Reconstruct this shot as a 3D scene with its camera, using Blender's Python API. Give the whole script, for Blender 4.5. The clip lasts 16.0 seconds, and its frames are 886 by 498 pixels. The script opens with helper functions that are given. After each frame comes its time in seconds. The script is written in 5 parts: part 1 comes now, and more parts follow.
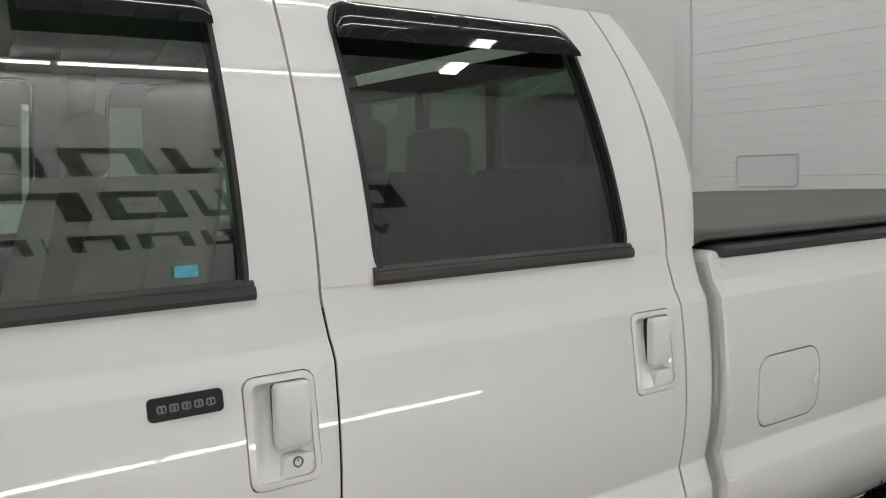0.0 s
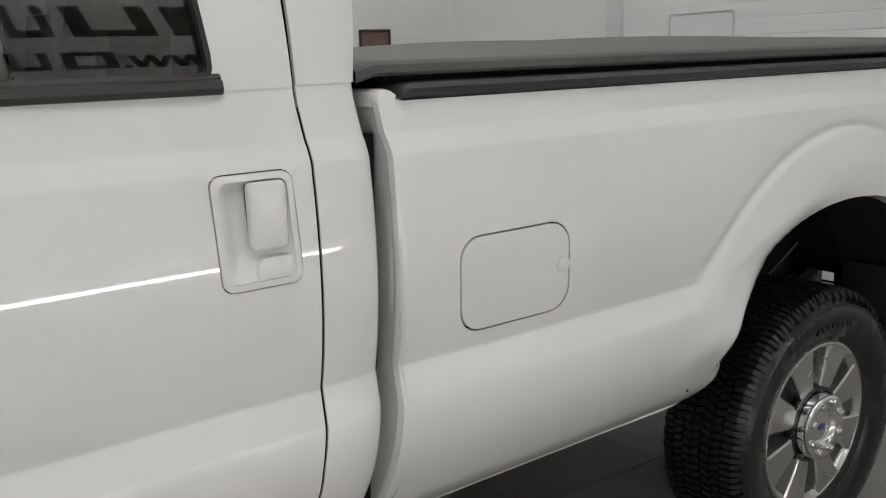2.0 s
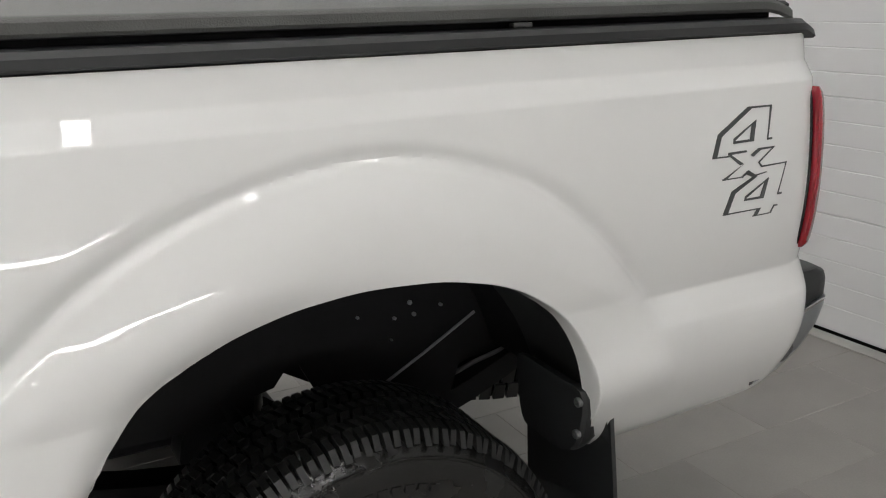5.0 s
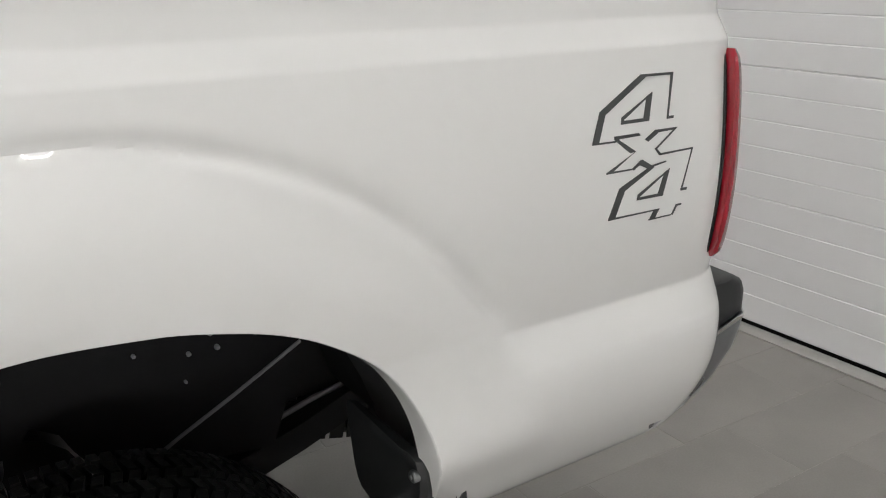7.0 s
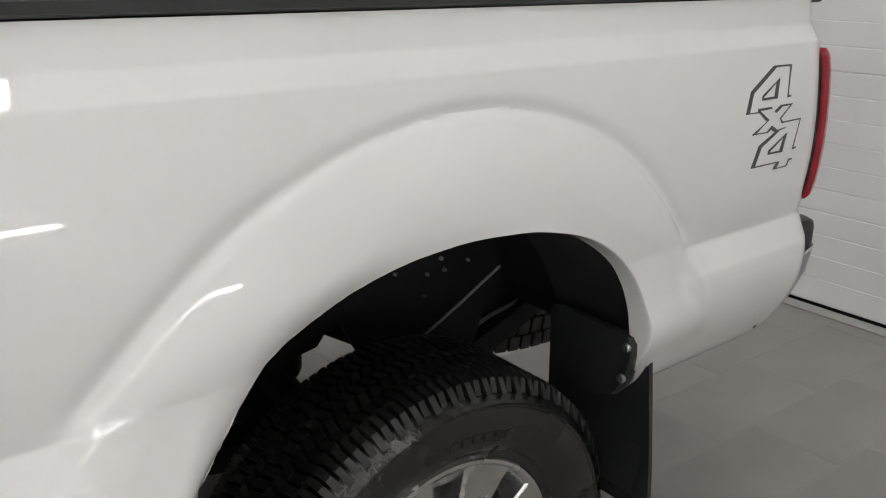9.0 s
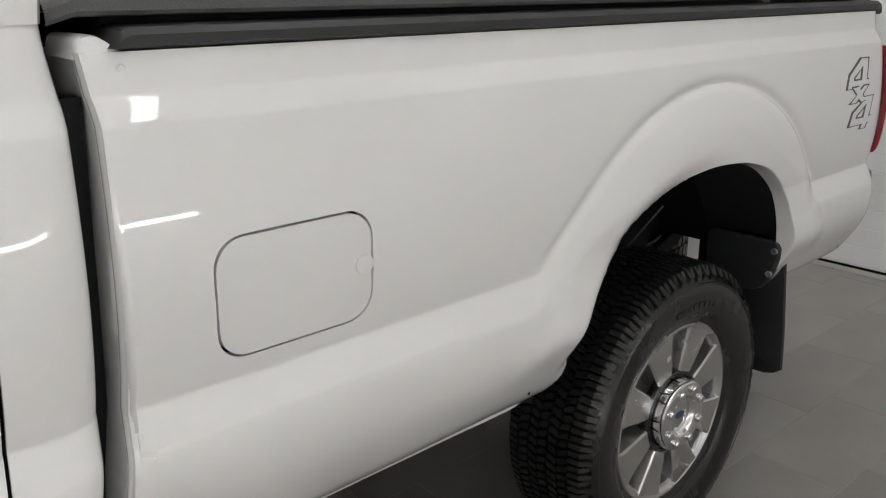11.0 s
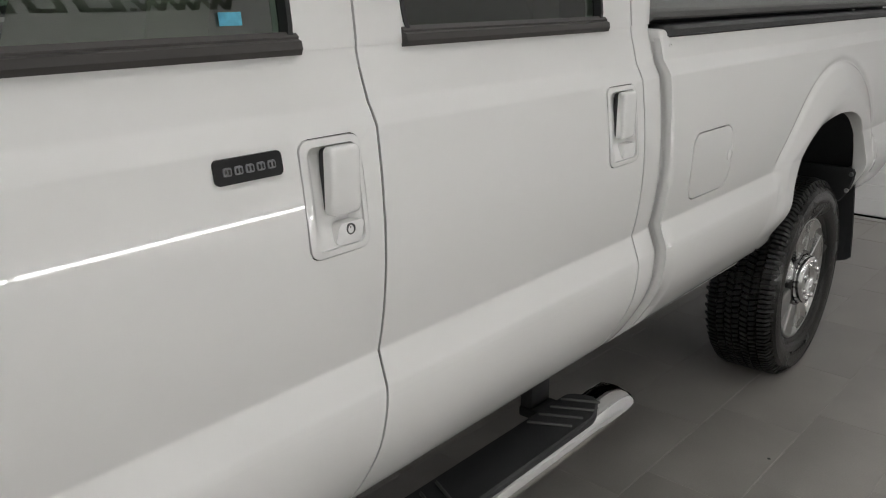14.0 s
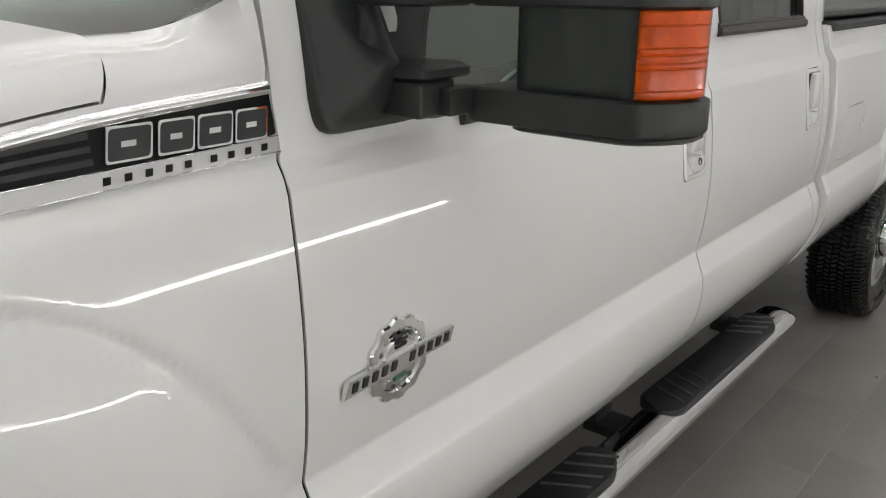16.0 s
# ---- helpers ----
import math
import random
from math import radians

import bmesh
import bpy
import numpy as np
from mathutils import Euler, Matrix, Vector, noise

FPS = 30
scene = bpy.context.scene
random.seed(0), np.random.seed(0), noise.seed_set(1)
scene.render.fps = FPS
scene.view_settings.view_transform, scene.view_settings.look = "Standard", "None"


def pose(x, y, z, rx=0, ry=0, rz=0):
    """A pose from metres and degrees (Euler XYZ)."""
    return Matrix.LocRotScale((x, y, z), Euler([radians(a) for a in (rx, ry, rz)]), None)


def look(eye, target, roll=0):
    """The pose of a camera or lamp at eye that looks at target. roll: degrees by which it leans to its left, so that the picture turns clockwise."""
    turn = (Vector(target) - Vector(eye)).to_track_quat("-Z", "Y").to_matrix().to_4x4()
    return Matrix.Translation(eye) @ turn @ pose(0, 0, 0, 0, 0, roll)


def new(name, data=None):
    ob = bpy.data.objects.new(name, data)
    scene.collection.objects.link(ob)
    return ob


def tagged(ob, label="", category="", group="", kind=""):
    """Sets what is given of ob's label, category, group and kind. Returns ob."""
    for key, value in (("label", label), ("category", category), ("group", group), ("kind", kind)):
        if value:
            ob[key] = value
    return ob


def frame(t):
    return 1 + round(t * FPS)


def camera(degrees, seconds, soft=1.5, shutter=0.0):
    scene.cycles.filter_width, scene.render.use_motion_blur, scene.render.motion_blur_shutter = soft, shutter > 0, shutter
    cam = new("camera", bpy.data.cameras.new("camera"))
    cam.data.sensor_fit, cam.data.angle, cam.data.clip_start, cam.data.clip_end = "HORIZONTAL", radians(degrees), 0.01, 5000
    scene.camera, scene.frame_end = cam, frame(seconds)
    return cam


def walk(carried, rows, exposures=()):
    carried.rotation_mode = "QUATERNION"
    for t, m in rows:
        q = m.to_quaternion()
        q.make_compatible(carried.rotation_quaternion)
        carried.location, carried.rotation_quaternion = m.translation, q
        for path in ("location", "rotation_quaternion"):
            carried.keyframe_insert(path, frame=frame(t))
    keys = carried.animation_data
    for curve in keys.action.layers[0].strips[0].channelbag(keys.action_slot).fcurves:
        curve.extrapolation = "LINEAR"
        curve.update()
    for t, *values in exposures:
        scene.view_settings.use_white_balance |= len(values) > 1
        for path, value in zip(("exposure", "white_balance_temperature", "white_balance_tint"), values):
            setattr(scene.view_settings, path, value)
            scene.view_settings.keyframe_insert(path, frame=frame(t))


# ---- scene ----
cam = camera(55.7, 16.0, soft=1.1)
LOWTUBE = .99
PATH = [
    (0, (-3.291, -1.289, 1.686), (-2.128, 0.329, 1.511), -1.3),
    (0.5, (-3.09, -1.293, 1.624), (-1.906, 0.309, 1.442), -1.6),
    (1, (-2.852, -1.269, 1.554), (-1.671, 0.319, 1.262), -2.2),
    (1.5, (-2.619, -1.254, 1.539), (-1.464, 0.328, 1.131), -2.2),
    (2, (-2.296, -1.279, 1.528), (-1.175, 0.318, 1.087), -2.0),
    (2.5, (-2.005, -1.278, 1.515), (-0.905, 0.328, 1.057), -1.8),
    (3, (-1.698, -1.249, 1.541), (-0.657, 0.381, 1.03), -1.3),
    (3.5, (-1.386, -1.247, 1.548), (-0.389, 0.397, 0.999), -1.2),
    (4, (-1.065, -1.243, 1.558), (-0.102, 0.413, 0.982), -1.2),
    (4.5, (-0.816, -1.22, 1.547), (0.135, 0.44, 0.963), -0.9),
    (5, (-0.507, -1.168, 1.541), (0.428, 0.505, 0.969), -1.2),
    (5.2, (-0.403, -1.092, 1.566), (0.568, 0.543, 0.946), -0.8),
    (7.3, (-0.094, -0.891, 1.471), (0.975, 0.677, 0.84), 0.1),
    (7.5, (-0.171, -0.919, 1.497), (0.919, 0.642, 0.884), 0.3),
    (8, (-0.399, -1.005, 1.557), (0.707, 0.536, 0.922), 0.2),
    (8.5, (-0.612, -0.998, 1.538), (0.523, 0.518, 0.897), 0.3),
    (9, (-0.824, -0.987, 1.522), (0.352, 0.496, 0.876), 0.6),
    (9.5, (-1.001, -0.987, 1.522), (0.211, 0.468, 0.878), 0.4),
    (10, (-1.333, -1.021, 1.536), (-0.07, 0.394, 0.901), 0.7),
    (10.2, (-1.446, -1.08, 1.552), (-0.195, 0.346, 0.917), 0.5),
    (12.3, (-2.601, -1.049, 1.53), (-1.191, 0.255, 0.971), -0.1),
    (12.5, (-2.691, -1.032, 1.533), (-1.272, 0.253, 0.954), 0.4),
    (13, (-2.961, -0.986, 1.546), (-1.512, 0.264, 0.964), 0.2),
    (13.5, (-3.261, -0.97, 1.57), (-1.805, 0.264, 0.973), 0.4),
    (14, (-3.595, -0.976, 1.586), (-2.134, 0.251, 0.987), 0.2),
    (14.5, (-3.846, -0.923, 1.58), (-2.374, 0.291, 0.981), 0.2),
    (15, (-4.121, -0.863, 1.59), (-2.638, 0.335, 0.986), 0.4),
    (15.5, (-4.379, -0.813, 1.593), (-2.884, 0.37, 0.99), 0.4),
    (16, (-4.594, -0.762, 1.611), (-3.103, 0.424, 1.003), 0.4),
]
EXPOSURE = [(0, -0.52), (1.5, -0.52), (2.5, -0.47), (3.5, -0.44), (5, -0.12), (7.5, 0.06), (8, 0.05), (9, -0.15), (10, -0.31), (12.5, -0.34), (13.5, -0.55), (14.5, -0.54), (16, -0.43)]
walk(cam, [(t, look(eye, target, roll)) for t, eye, target, roll in PATH], EXPOSURE)

# ---- world and light ----
world = bpy.data.worlds.new("world")
scene.world = world
world.use_nodes = True
world.node_tree.nodes["Background"].inputs[0].default_value = (0.8, 0.85, 0.9, 1)
world.node_tree.nodes["Background"].inputs[1].default_value = 0.02


# ---- materials ----
def mat(name, col, rough=0.5, metal=0.0, coat=0.0, spec=0.5, bump=0.0, bscale=60.0, vary=0.06, vscale=3.0, rvary=0.08, per_object=0.0, detail=4.0):
    """A principled surface with colour variation at two scales, uneven gloss and fine relief."""
    m = bpy.data.materials.new(name)
    m.use_nodes = True
    nt = m.node_tree
    b = nt.nodes["Principled BSDF"]
    b.inputs["Metallic"].default_value = metal
    b.inputs["Coat Weight"].default_value = coat
    b.inputs["Coat Roughness"].default_value = 0.004
    b.inputs["Specular IOR Level"].default_value = spec
    tc = nt.nodes.new("ShaderNodeTexCoord")
    n1 = nt.nodes.new("ShaderNodeTexNoise")
    n1.inputs["Scale"].default_value, n1.inputs["Detail"].default_value = vscale, detail
    n2 = nt.nodes.new("ShaderNodeTexNoise")
    n2.inputs["Scale"].default_value, n2.inputs["Detail"].default_value = bscale, 3
    for n in (n1, n2):
        nt.links.new(tc.outputs["Object"], n.inputs["Vector"])
    mix = nt.nodes.new("ShaderNodeMath")
    mix.operation = "MULTIPLY_ADD"
    nt.links.new(n2.outputs["Fac"], mix.inputs[0])
    mix.inputs[1].default_value = 0.35
    nt.links.new(n1.outputs["Fac"], mix.inputs[2])
    ramp = nt.nodes.new("ShaderNodeMapRange")
    ramp.inputs["From Min"].default_value, ramp.inputs["From Max"].default_value = 0.35, 1.0
    ramp.inputs["To Min"].default_value, ramp.inputs["To Max"].default_value = 1 - vary, 1 + vary
    nt.links.new(mix.outputs[0], ramp.inputs["Value"])
    sc = nt.nodes.new("ShaderNodeVectorMath")
    sc.operation = "SCALE"
    sc.inputs[0].default_value = col
    fac = ramp.outputs[0]
    if per_object:
        oi = nt.nodes.new("ShaderNodeObjectInfo")
        mr = nt.nodes.new("ShaderNodeMapRange")
        mr.inputs["To Min"].default_value, mr.inputs["To Max"].default_value = 1 - per_object, 1 + per_object
        nt.links.new(oi.outputs["Random"], mr.inputs["Value"])
        mm = nt.nodes.new("ShaderNodeMath")
        mm.operation = "MULTIPLY"
        nt.links.new(fac, mm.inputs[0])
        nt.links.new(mr.outputs[0], mm.inputs[1])
        fac = mm.outputs[0]
    nt.links.new(fac, sc.inputs["Scale"])
    nt.links.new(sc.outputs[0], b.inputs["Base Color"])
    rr_ = nt.nodes.new("ShaderNodeMapRange")
    rr_.inputs["To Min"].default_value, rr_.inputs["To Max"].default_value = max(0.01, rough - rvary), min(1, rough + rvary)
    nt.links.new(n1.outputs["Fac"], rr_.inputs["Value"])
    nt.links.new(rr_.outputs[0], b.inputs["Roughness"])
    if bump:
        bp = nt.nodes.new("ShaderNodeBump")
        bp.inputs["Strength"].default_value, bp.inputs["Distance"].default_value = bump, 0.002
        nt.links.new(n2.outputs["Fac"], bp.inputs["Height"])
        nt.links.new(bp.outputs[0], b.inputs["Normal"])
    return m


def glass(name, tint, floor_gloss=0.12, rough=0.0):
    """A thin pane: tinted straight-through light with mirror gloss that rises towards grazing views."""
    m = bpy.data.materials.new(name)
    m.use_nodes = True
    nt = m.node_tree
    nt.nodes.remove(nt.nodes["Principled BSDF"])
    out = nt.nodes["Material Output"]
    tr = nt.nodes.new("ShaderNodeBsdfTransparent")
    tr.inputs[0].default_value = (*tint, 1)
    gl = nt.nodes.new("ShaderNodeBsdfGlossy")
    gl.inputs["Roughness"].default_value = rough
    lw = nt.nodes.new("ShaderNodeLayerWeight")
    lw.inputs["Blend"].default_value = 0.5
    pw = nt.nodes.new("ShaderNodeMath")
    pw.operation = "POWER"
    nt.links.new(lw.outputs["Facing"], pw.inputs[0])
    pw.inputs[1].default_value = 4.0
    fr = nt.nodes.new("ShaderNodeMapRange")
    nt.links.new(pw.outputs[0], fr.inputs["Value"])
    fr.inputs["To Min"].default_value = floor_gloss
    mx = nt.nodes.new("ShaderNodeMixShader")
    nt.links.new(fr.outputs[0], mx.inputs[0])
    nt.links.new(tr.outputs[0], mx.inputs[1])
    nt.links.new(gl.outputs[0], mx.inputs[2])
    nt.links.new(mx.outputs[0], out.inputs["Surface"])
    return m


def lamp_mat(name, col, strength):
    m = bpy.data.materials.new(name)
    m.use_nodes = True
    b = m.node_tree.nodes["Principled BSDF"]
    b.inputs["Base Color"].default_value = (*col, 1)
    b.inputs["Emission Color"].default_value = (*col, 1)
    b.inputs["Emission Strength"].default_value = strength
    return m


PAINT = mat("white_car_paint", (0.80, 0.80, 0.79), 0.40, coat=1.0, spec=0.2, vary=0.012, rvary=0.03)
BLACK = mat("black_moulded_plastic", (0.018, 0.019, 0.02), 0.5, bump=0.15, bscale=900, vary=0.15)
GREYTRIM = mat("grey_black_belt_rubber", (0.045, 0.042, 0.04), 0.42, vary=0.12, vscale=8)
MIRRORBLK = mat("grained_mirror_plastic", (0.024, 0.028, 0.026), 0.40, bump=0.25, bscale=1500, vary=0.12)
GLOSSBLK = mat("gloss_black_plastic", (0.006, 0.006, 0.007), 0.12, coat=0.5, vary=0.05)
VINYL = mat("black_leather_grain_vinyl", (0.075, 0.076, 0.073), 0.55, bump=0.6, bscale=350, vary=0.22, vscale=5)
RUBBER = mat("tyre_rubber", (0.009, 0.0095, 0.009), 0.42, bump=0.3, bscale=300, vary=0.25, vscale=9)
WALLRUB = mat("tyre_sidewall_rubber", (0.014, 0.014, 0.0135), 0.26, bump=0.1, bscale=300, vary=0.2, vscale=9)
ALLOY = mat("machined_alloy", (0.62, 0.62, 0.61), 0.27, metal=1.0, vary=0.06, bscale=200)
POCKET = mat("painted_grey_alloy", (0.15, 0.15, 0.147), 0.34, metal=0.8, vary=0.15, vscale=20)
CHROME = mat("chrome", (0.78, 0.78, 0.78), 0.06, metal=1.0, vary=0.03, rvary=0.03)
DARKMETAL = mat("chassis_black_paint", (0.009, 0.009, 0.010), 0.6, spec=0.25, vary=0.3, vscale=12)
REDLENS = mat("red_lamp_lens", (0.28, 0.005, 0.014), 0.15, coat=0.6, vary=0.12, vscale=30)
AMBER = mat("amber_lamp_lens", (0.66, 0.088, 0.002), 0.16, coat=0.5, spec=.3, vary=0.25, vscale=30, bump=0.2, bscale=120)
SEATCLOTH = mat("beige_leather", (0.33, 0.30, 0.25), 0.5, bump=0.3, bscale=300, vary=0.1)
CABTRIM = mat("dark_cab_trim", (0.05, 0.048, 0.045), 0.6, vary=0.1)
HEADLINER = mat("grey_headliner", (0.35, 0.34, 0.32), 0.9, vary=0.06)
GAPBLK = mat("gap_rubber", (.003, .003, .003), .9, spec=.05)
DECAL = mat("charcoal_vinyl_decal", (0.06, 0.065, 0.065), 0.4, vary=0.1)
WALLWHITE = mat("white_wall_paint", (0.72, 0.72, 0.715), 0.55, vary=0.03, vscale=0.8, bump=0.05, bscale=80)
DOORWHITE = mat("white_coated_door_steel", (0.74, 0.74, 0.745), 0.42, vary=0.03, vscale=1.2, bump=0.15, bscale=200)
TILE = mat("grey_porcelain_tile", (0.240, 0.227, 0.213), 0.33, bump=0.08, bscale=150, vary=0.22, vscale=2.2, per_object=0.05, rvary=0.1)
GROUT = mat("pale_grout", (0.30, 0.286, 0.27), 0.8, vary=0.2, vscale=14)
CEIL = mat("dark_ceiling_steel", (0.42, 0.42, 0.415), 0.6, vary=0.1)
LETTER = mat("black_wall_vinyl", (0.008, 0.008, 0.008), 0.4, vary=0.1)
GLASSF = glass("green_tinted_glass", (0.58, 0.71, 0.62), 0.19)
GLASSR = glass("privacy_glass", (0.24, 0.31, 0.25), 0.115)
GLASSW = glass("windshield_glass", (0.38, 0.47, 0.40), 0.06, 0.35)
TUBE = lamp_mat("lit_tube", (1.0, 0.985, 0.965), 34.0)
WALLTUBE = lamp_mat("lit_wall_tube", (1.0, 0.985, 0.965), 36.0)
HUNGTUBE = lamp_mat("lit_hanging_tube", (1.0, 0.985, 0.965), 32.0)


# ---- building helpers ----
def part(name, bm, material, parent=None, label="", angle=35, weld=True):
    """Link a bmesh as one mesh object under a thing or a part."""
    if weld:
        bmesh.ops.remove_doubles(bm, verts=bm.verts, dist=0.0002)
    bmesh.ops.recalc_face_normals(bm, faces=bm.faces)
    me = bpy.data.meshes.new(name)
    bm.to_mesh(me)
    bm.free()
    me.materials.append(material)
    me.shade_smooth()
    me.set_sharp_from_angle(angle=radians(angle))
    ob = new(name, me)
    if parent is not None:
        ob.parent = parent
    if label:
        ob["label"] = label
    return ob


def thing(name, label, category, at=(0, 0, 0), group="", kind=""):
    ob = new(name)
    ob.location = at
    ob.empty_display_size = 0.1
    return tagged(ob, label, category, group, kind)


def box(x0, x1, y0, y1, z0, z1, bev=0.0, seg=2, bm=None):
    bm = bm or bmesh.new()
    vs = [bm.verts.new((x, y, z)) for x in (x0, x1) for y in (y0, y1) for z in (z0, z1)]
    fs = [bm.faces.new([vs[i] for i in f]) for f in ((0, 1, 3, 2), (4, 6, 7, 5), (0, 4, 5, 1), (2, 3, 7, 6), (0, 2, 6, 4), (1, 5, 7, 3))]
    if bev:
        es = list({e for f in fs for e in f.edges})
        bmesh.ops.bevel(bm, geom=es, offset=bev, segments=seg, affect="EDGES", profile=0.5)
    return bm


def loft(rings, closed=True, caps=True, bm=None):
    """Skin a row of rings with equal counts of points."""
    bm = bm or bmesh.new()
    vv = [[bm.verts.new(p) for p in r] for r in rings]
    n = len(rings[0])
    for a, b in zip(vv, vv[1:]):
        for i in range(n if closed else n - 1):
            bm.faces.new((a[i], a[(i + 1) % n], b[(i + 1) % n], b[i]))
    if caps and closed:
        bm.faces.new(vv[0])
        bm.faces.new(vv[-1][::-1])
    return bm


def rrect(cx, cz, w, h, r, n=6):
    """A rounded rectangle in the plane, anticlockwise."""
    out = []
    for sx, sz, a0 in ((1, 1, 0), (-1, 1, 90), (-1, -1, 180), (1, -1, 270)):
        for k in range(n + 1):
            a = radians(a0 + 90 * k / n)
            out.append((cx + sx * (w / 2 - r) + r * math.cos(a), cz + sz * (h / 2 - r) + r * math.sin(a)))
    return out


def tube(points, r, n=10, bm=None):
    pts = [Vector(p) for p in points]
    rings = []
    for i, p in enumerate(pts):
        d = (pts[min(i + 1, len(pts) - 1)] - pts[max(i - 1, 0)]).normalized()
        up = Vector((0, 0, 1)) if abs(d.z) < 0.9 else Vector((1, 0, 0))
        a = d.cross(up).normalized()
        b = a.cross(d)
        rings.append([p + r * (math.cos(t) * a + math.sin(t) * b) for t in [2 * math.pi * k / n for k in range(n)]])
    return loft(rings, bm=bm)


def prism(poly, y0, y1, bev=0.0, place=None, bm=None, seg=2):
    """Extrude an outline in x and z from y0 to y1."""
    bm = bm or bmesh.new()
    a = [bm.verts.new((x, y0, z)) for x, z in poly]
    b = [bm.verts.new((x, y1, z)) for x, z in poly]
    f0 = bm.faces.new(a)
    bm.faces.new(b[::-1])
    n = len(poly)
    for i in range(n):
        bm.faces.new((a[i], b[i], b[(i + 1) % n], a[(i + 1) % n]))
    if bev:
        bmesh.ops.bevel(bm, geom=list(f0.edges), offset=bev, segments=seg, affect="EDGES", profile=0.5)
    if place:
        for v in bm.verts:
            v.co = place(v.co)
    return bm


def spline(knots):
    """A smooth curve through (u, v) knots, as a function of u."""
    us = np.array([k[0] for k in knots], float)
    vs = np.array([k[1] for k in knots], float)
    order = np.argsort(us)
    us, vs = us[order], vs[order]
    d = np.diff(vs) / np.diff(us)
    m = np.r_[d[0], np.where(d[:-1] * d[1:] > 0, 2 * d[:-1] * d[1:] / (d[:-1] + d[1:] + 1e-12), 0), d[-1]]

    def f(u):
        if u <= us[0]:
            return float(vs[0] + (u - us[0]) * m[0])
        if u >= us[-1]:
            return float(vs[-1] + (u - us[-1]) * m[-1])
        i = int(np.searchsorted(us, u) - 1)
        h = us[i + 1] - us[i]
        s = (u - us[i]) / h
        return float((1 + 2 * s) * (1 - s) ** 2 * vs[i] + s * (1 - s) ** 2 * h * m[i] + s * s * (3 - 2 * s) * vs[i + 1] + s * s * (s - 1) * h * m[i + 1])

    return f


def step01(u):
    u = min(1.0, max(0.0, u))
    return u * u * (3 - 2 * u)


# ---- the truck's side: depth y of the outer skin over x (towards the tail) and z ----
WIDTH = 2.0
LEAN = 0.28


def natural(knots):
    """Natural cubic through (z, y) knots in falling z, sampled every millimetre upwards."""
    z = np.array([k[0] for k in knots][::-1])
    y = np.array([k[1] for k in knots][::-1])
    h = np.diff(z)
    n = len(z)
    a = np.eye(n)
    r = np.zeros(n)
    for i in range(1, n - 1):
        a[i, i - 1:i + 2] = h[i - 1], 2 * (h[i - 1] + h[i]), h[i]
        r[i] = 6 * ((y[i + 1] - y[i]) / h[i] - (y[i] - y[i - 1]) / h[i - 1])
    m = np.linalg.solve(a, r)
    out = np.arange(z[0], z[-1], 0.001)
    i = np.clip(np.searchsorted(z, out, side="right") - 1, 0, n - 2)
    t, u, hh = z[i + 1] - out, out - z[i], h[i]
    return out, m[i] * t ** 3 / (6 * hh) + m[i + 1] * u ** 3 / (6 * hh) + (y[i] / hh - m[i] * hh / 6) * t + (y[i + 1] / hh - m[i + 1] * hh / 6) * u


# upper strip, shoulder, door flank, lower shoulder, sill
PROF = [natural(k) for k in ([(.966, -.005), (.906, -.033), (.86, -.0385), (.81, -.034), (.77, -.022), (.73, -.003), (.69, .020), (.65, .048), (.615, .084), (.59, .113)],
                             [(1.364, .0038), (1.32, -.0035), (1.28, -.0096), (1.25, -.0133), (1.2, -.0180), (1.13, -.0210), (1.06, -.0185), (1.0, -.0115), (.966, -.005)],
                             [(1.56, .060), (1.48, .0428), (1.401, .0293)])]
PZ = np.r_[PROF[0][0], PROF[1][0], np.arange(1.364, 1.401, .001), PROF[2][0]]
PY = np.r_[PROF[0][1], PROF[1][1], np.interp(np.arange(1.364, 1.401, .001), [1.364, 1.401], [.0038, .0293]), PROF[2][1]]
# straight lower shoulder in place of the cubic's first stretch
PY = np.where((PZ > .906) & (PZ < .966), np.interp(PZ, [.906, .966], [-.033, -.005]), PY)
KERN = np.exp(-.5 * (np.arange(-14, 15) / 2.2) ** 2)
PYS = np.convolve(np.pad(PY, 14, mode="edge"), KERN / KERN.sum(), mode="valid")
PYS[:14], PYS[-14:] = PY[:14], PY[-14:]
KWIDE = np.exp(-.5 * (np.arange(-28, 29) / 7.5) ** 2)
PYW = np.convolve(np.pad(PY, 28, mode="edge"), KWIDE / KWIDE.sum(), mode="valid")
PYS = np.where(((PZ > .66) & (PZ < .886)) | ((PZ > .986) & (PZ < 1.1)), PYW, PYS)


def profile(z):
    return float(np.interp(z, PZ, PYS))


def soft(u, w):
    return .5 * (u + math.sqrt(u * u + w * w))


def inside_flare(x, z, xc, front, back, top):
    """Distance inside a wheel arch flare's outline."""
    u, v = abs(x - xc) / ((front if x < xc else back) * (1 + .8 * max(0.0, .965 - z))), max(0.0, (z - 0.965) / (top - 0.965))
    n = 1.2 + .55 * min(v, 1.2)
    return (1 - (u ** n + v ** n) ** (1 / n)) * 0.42


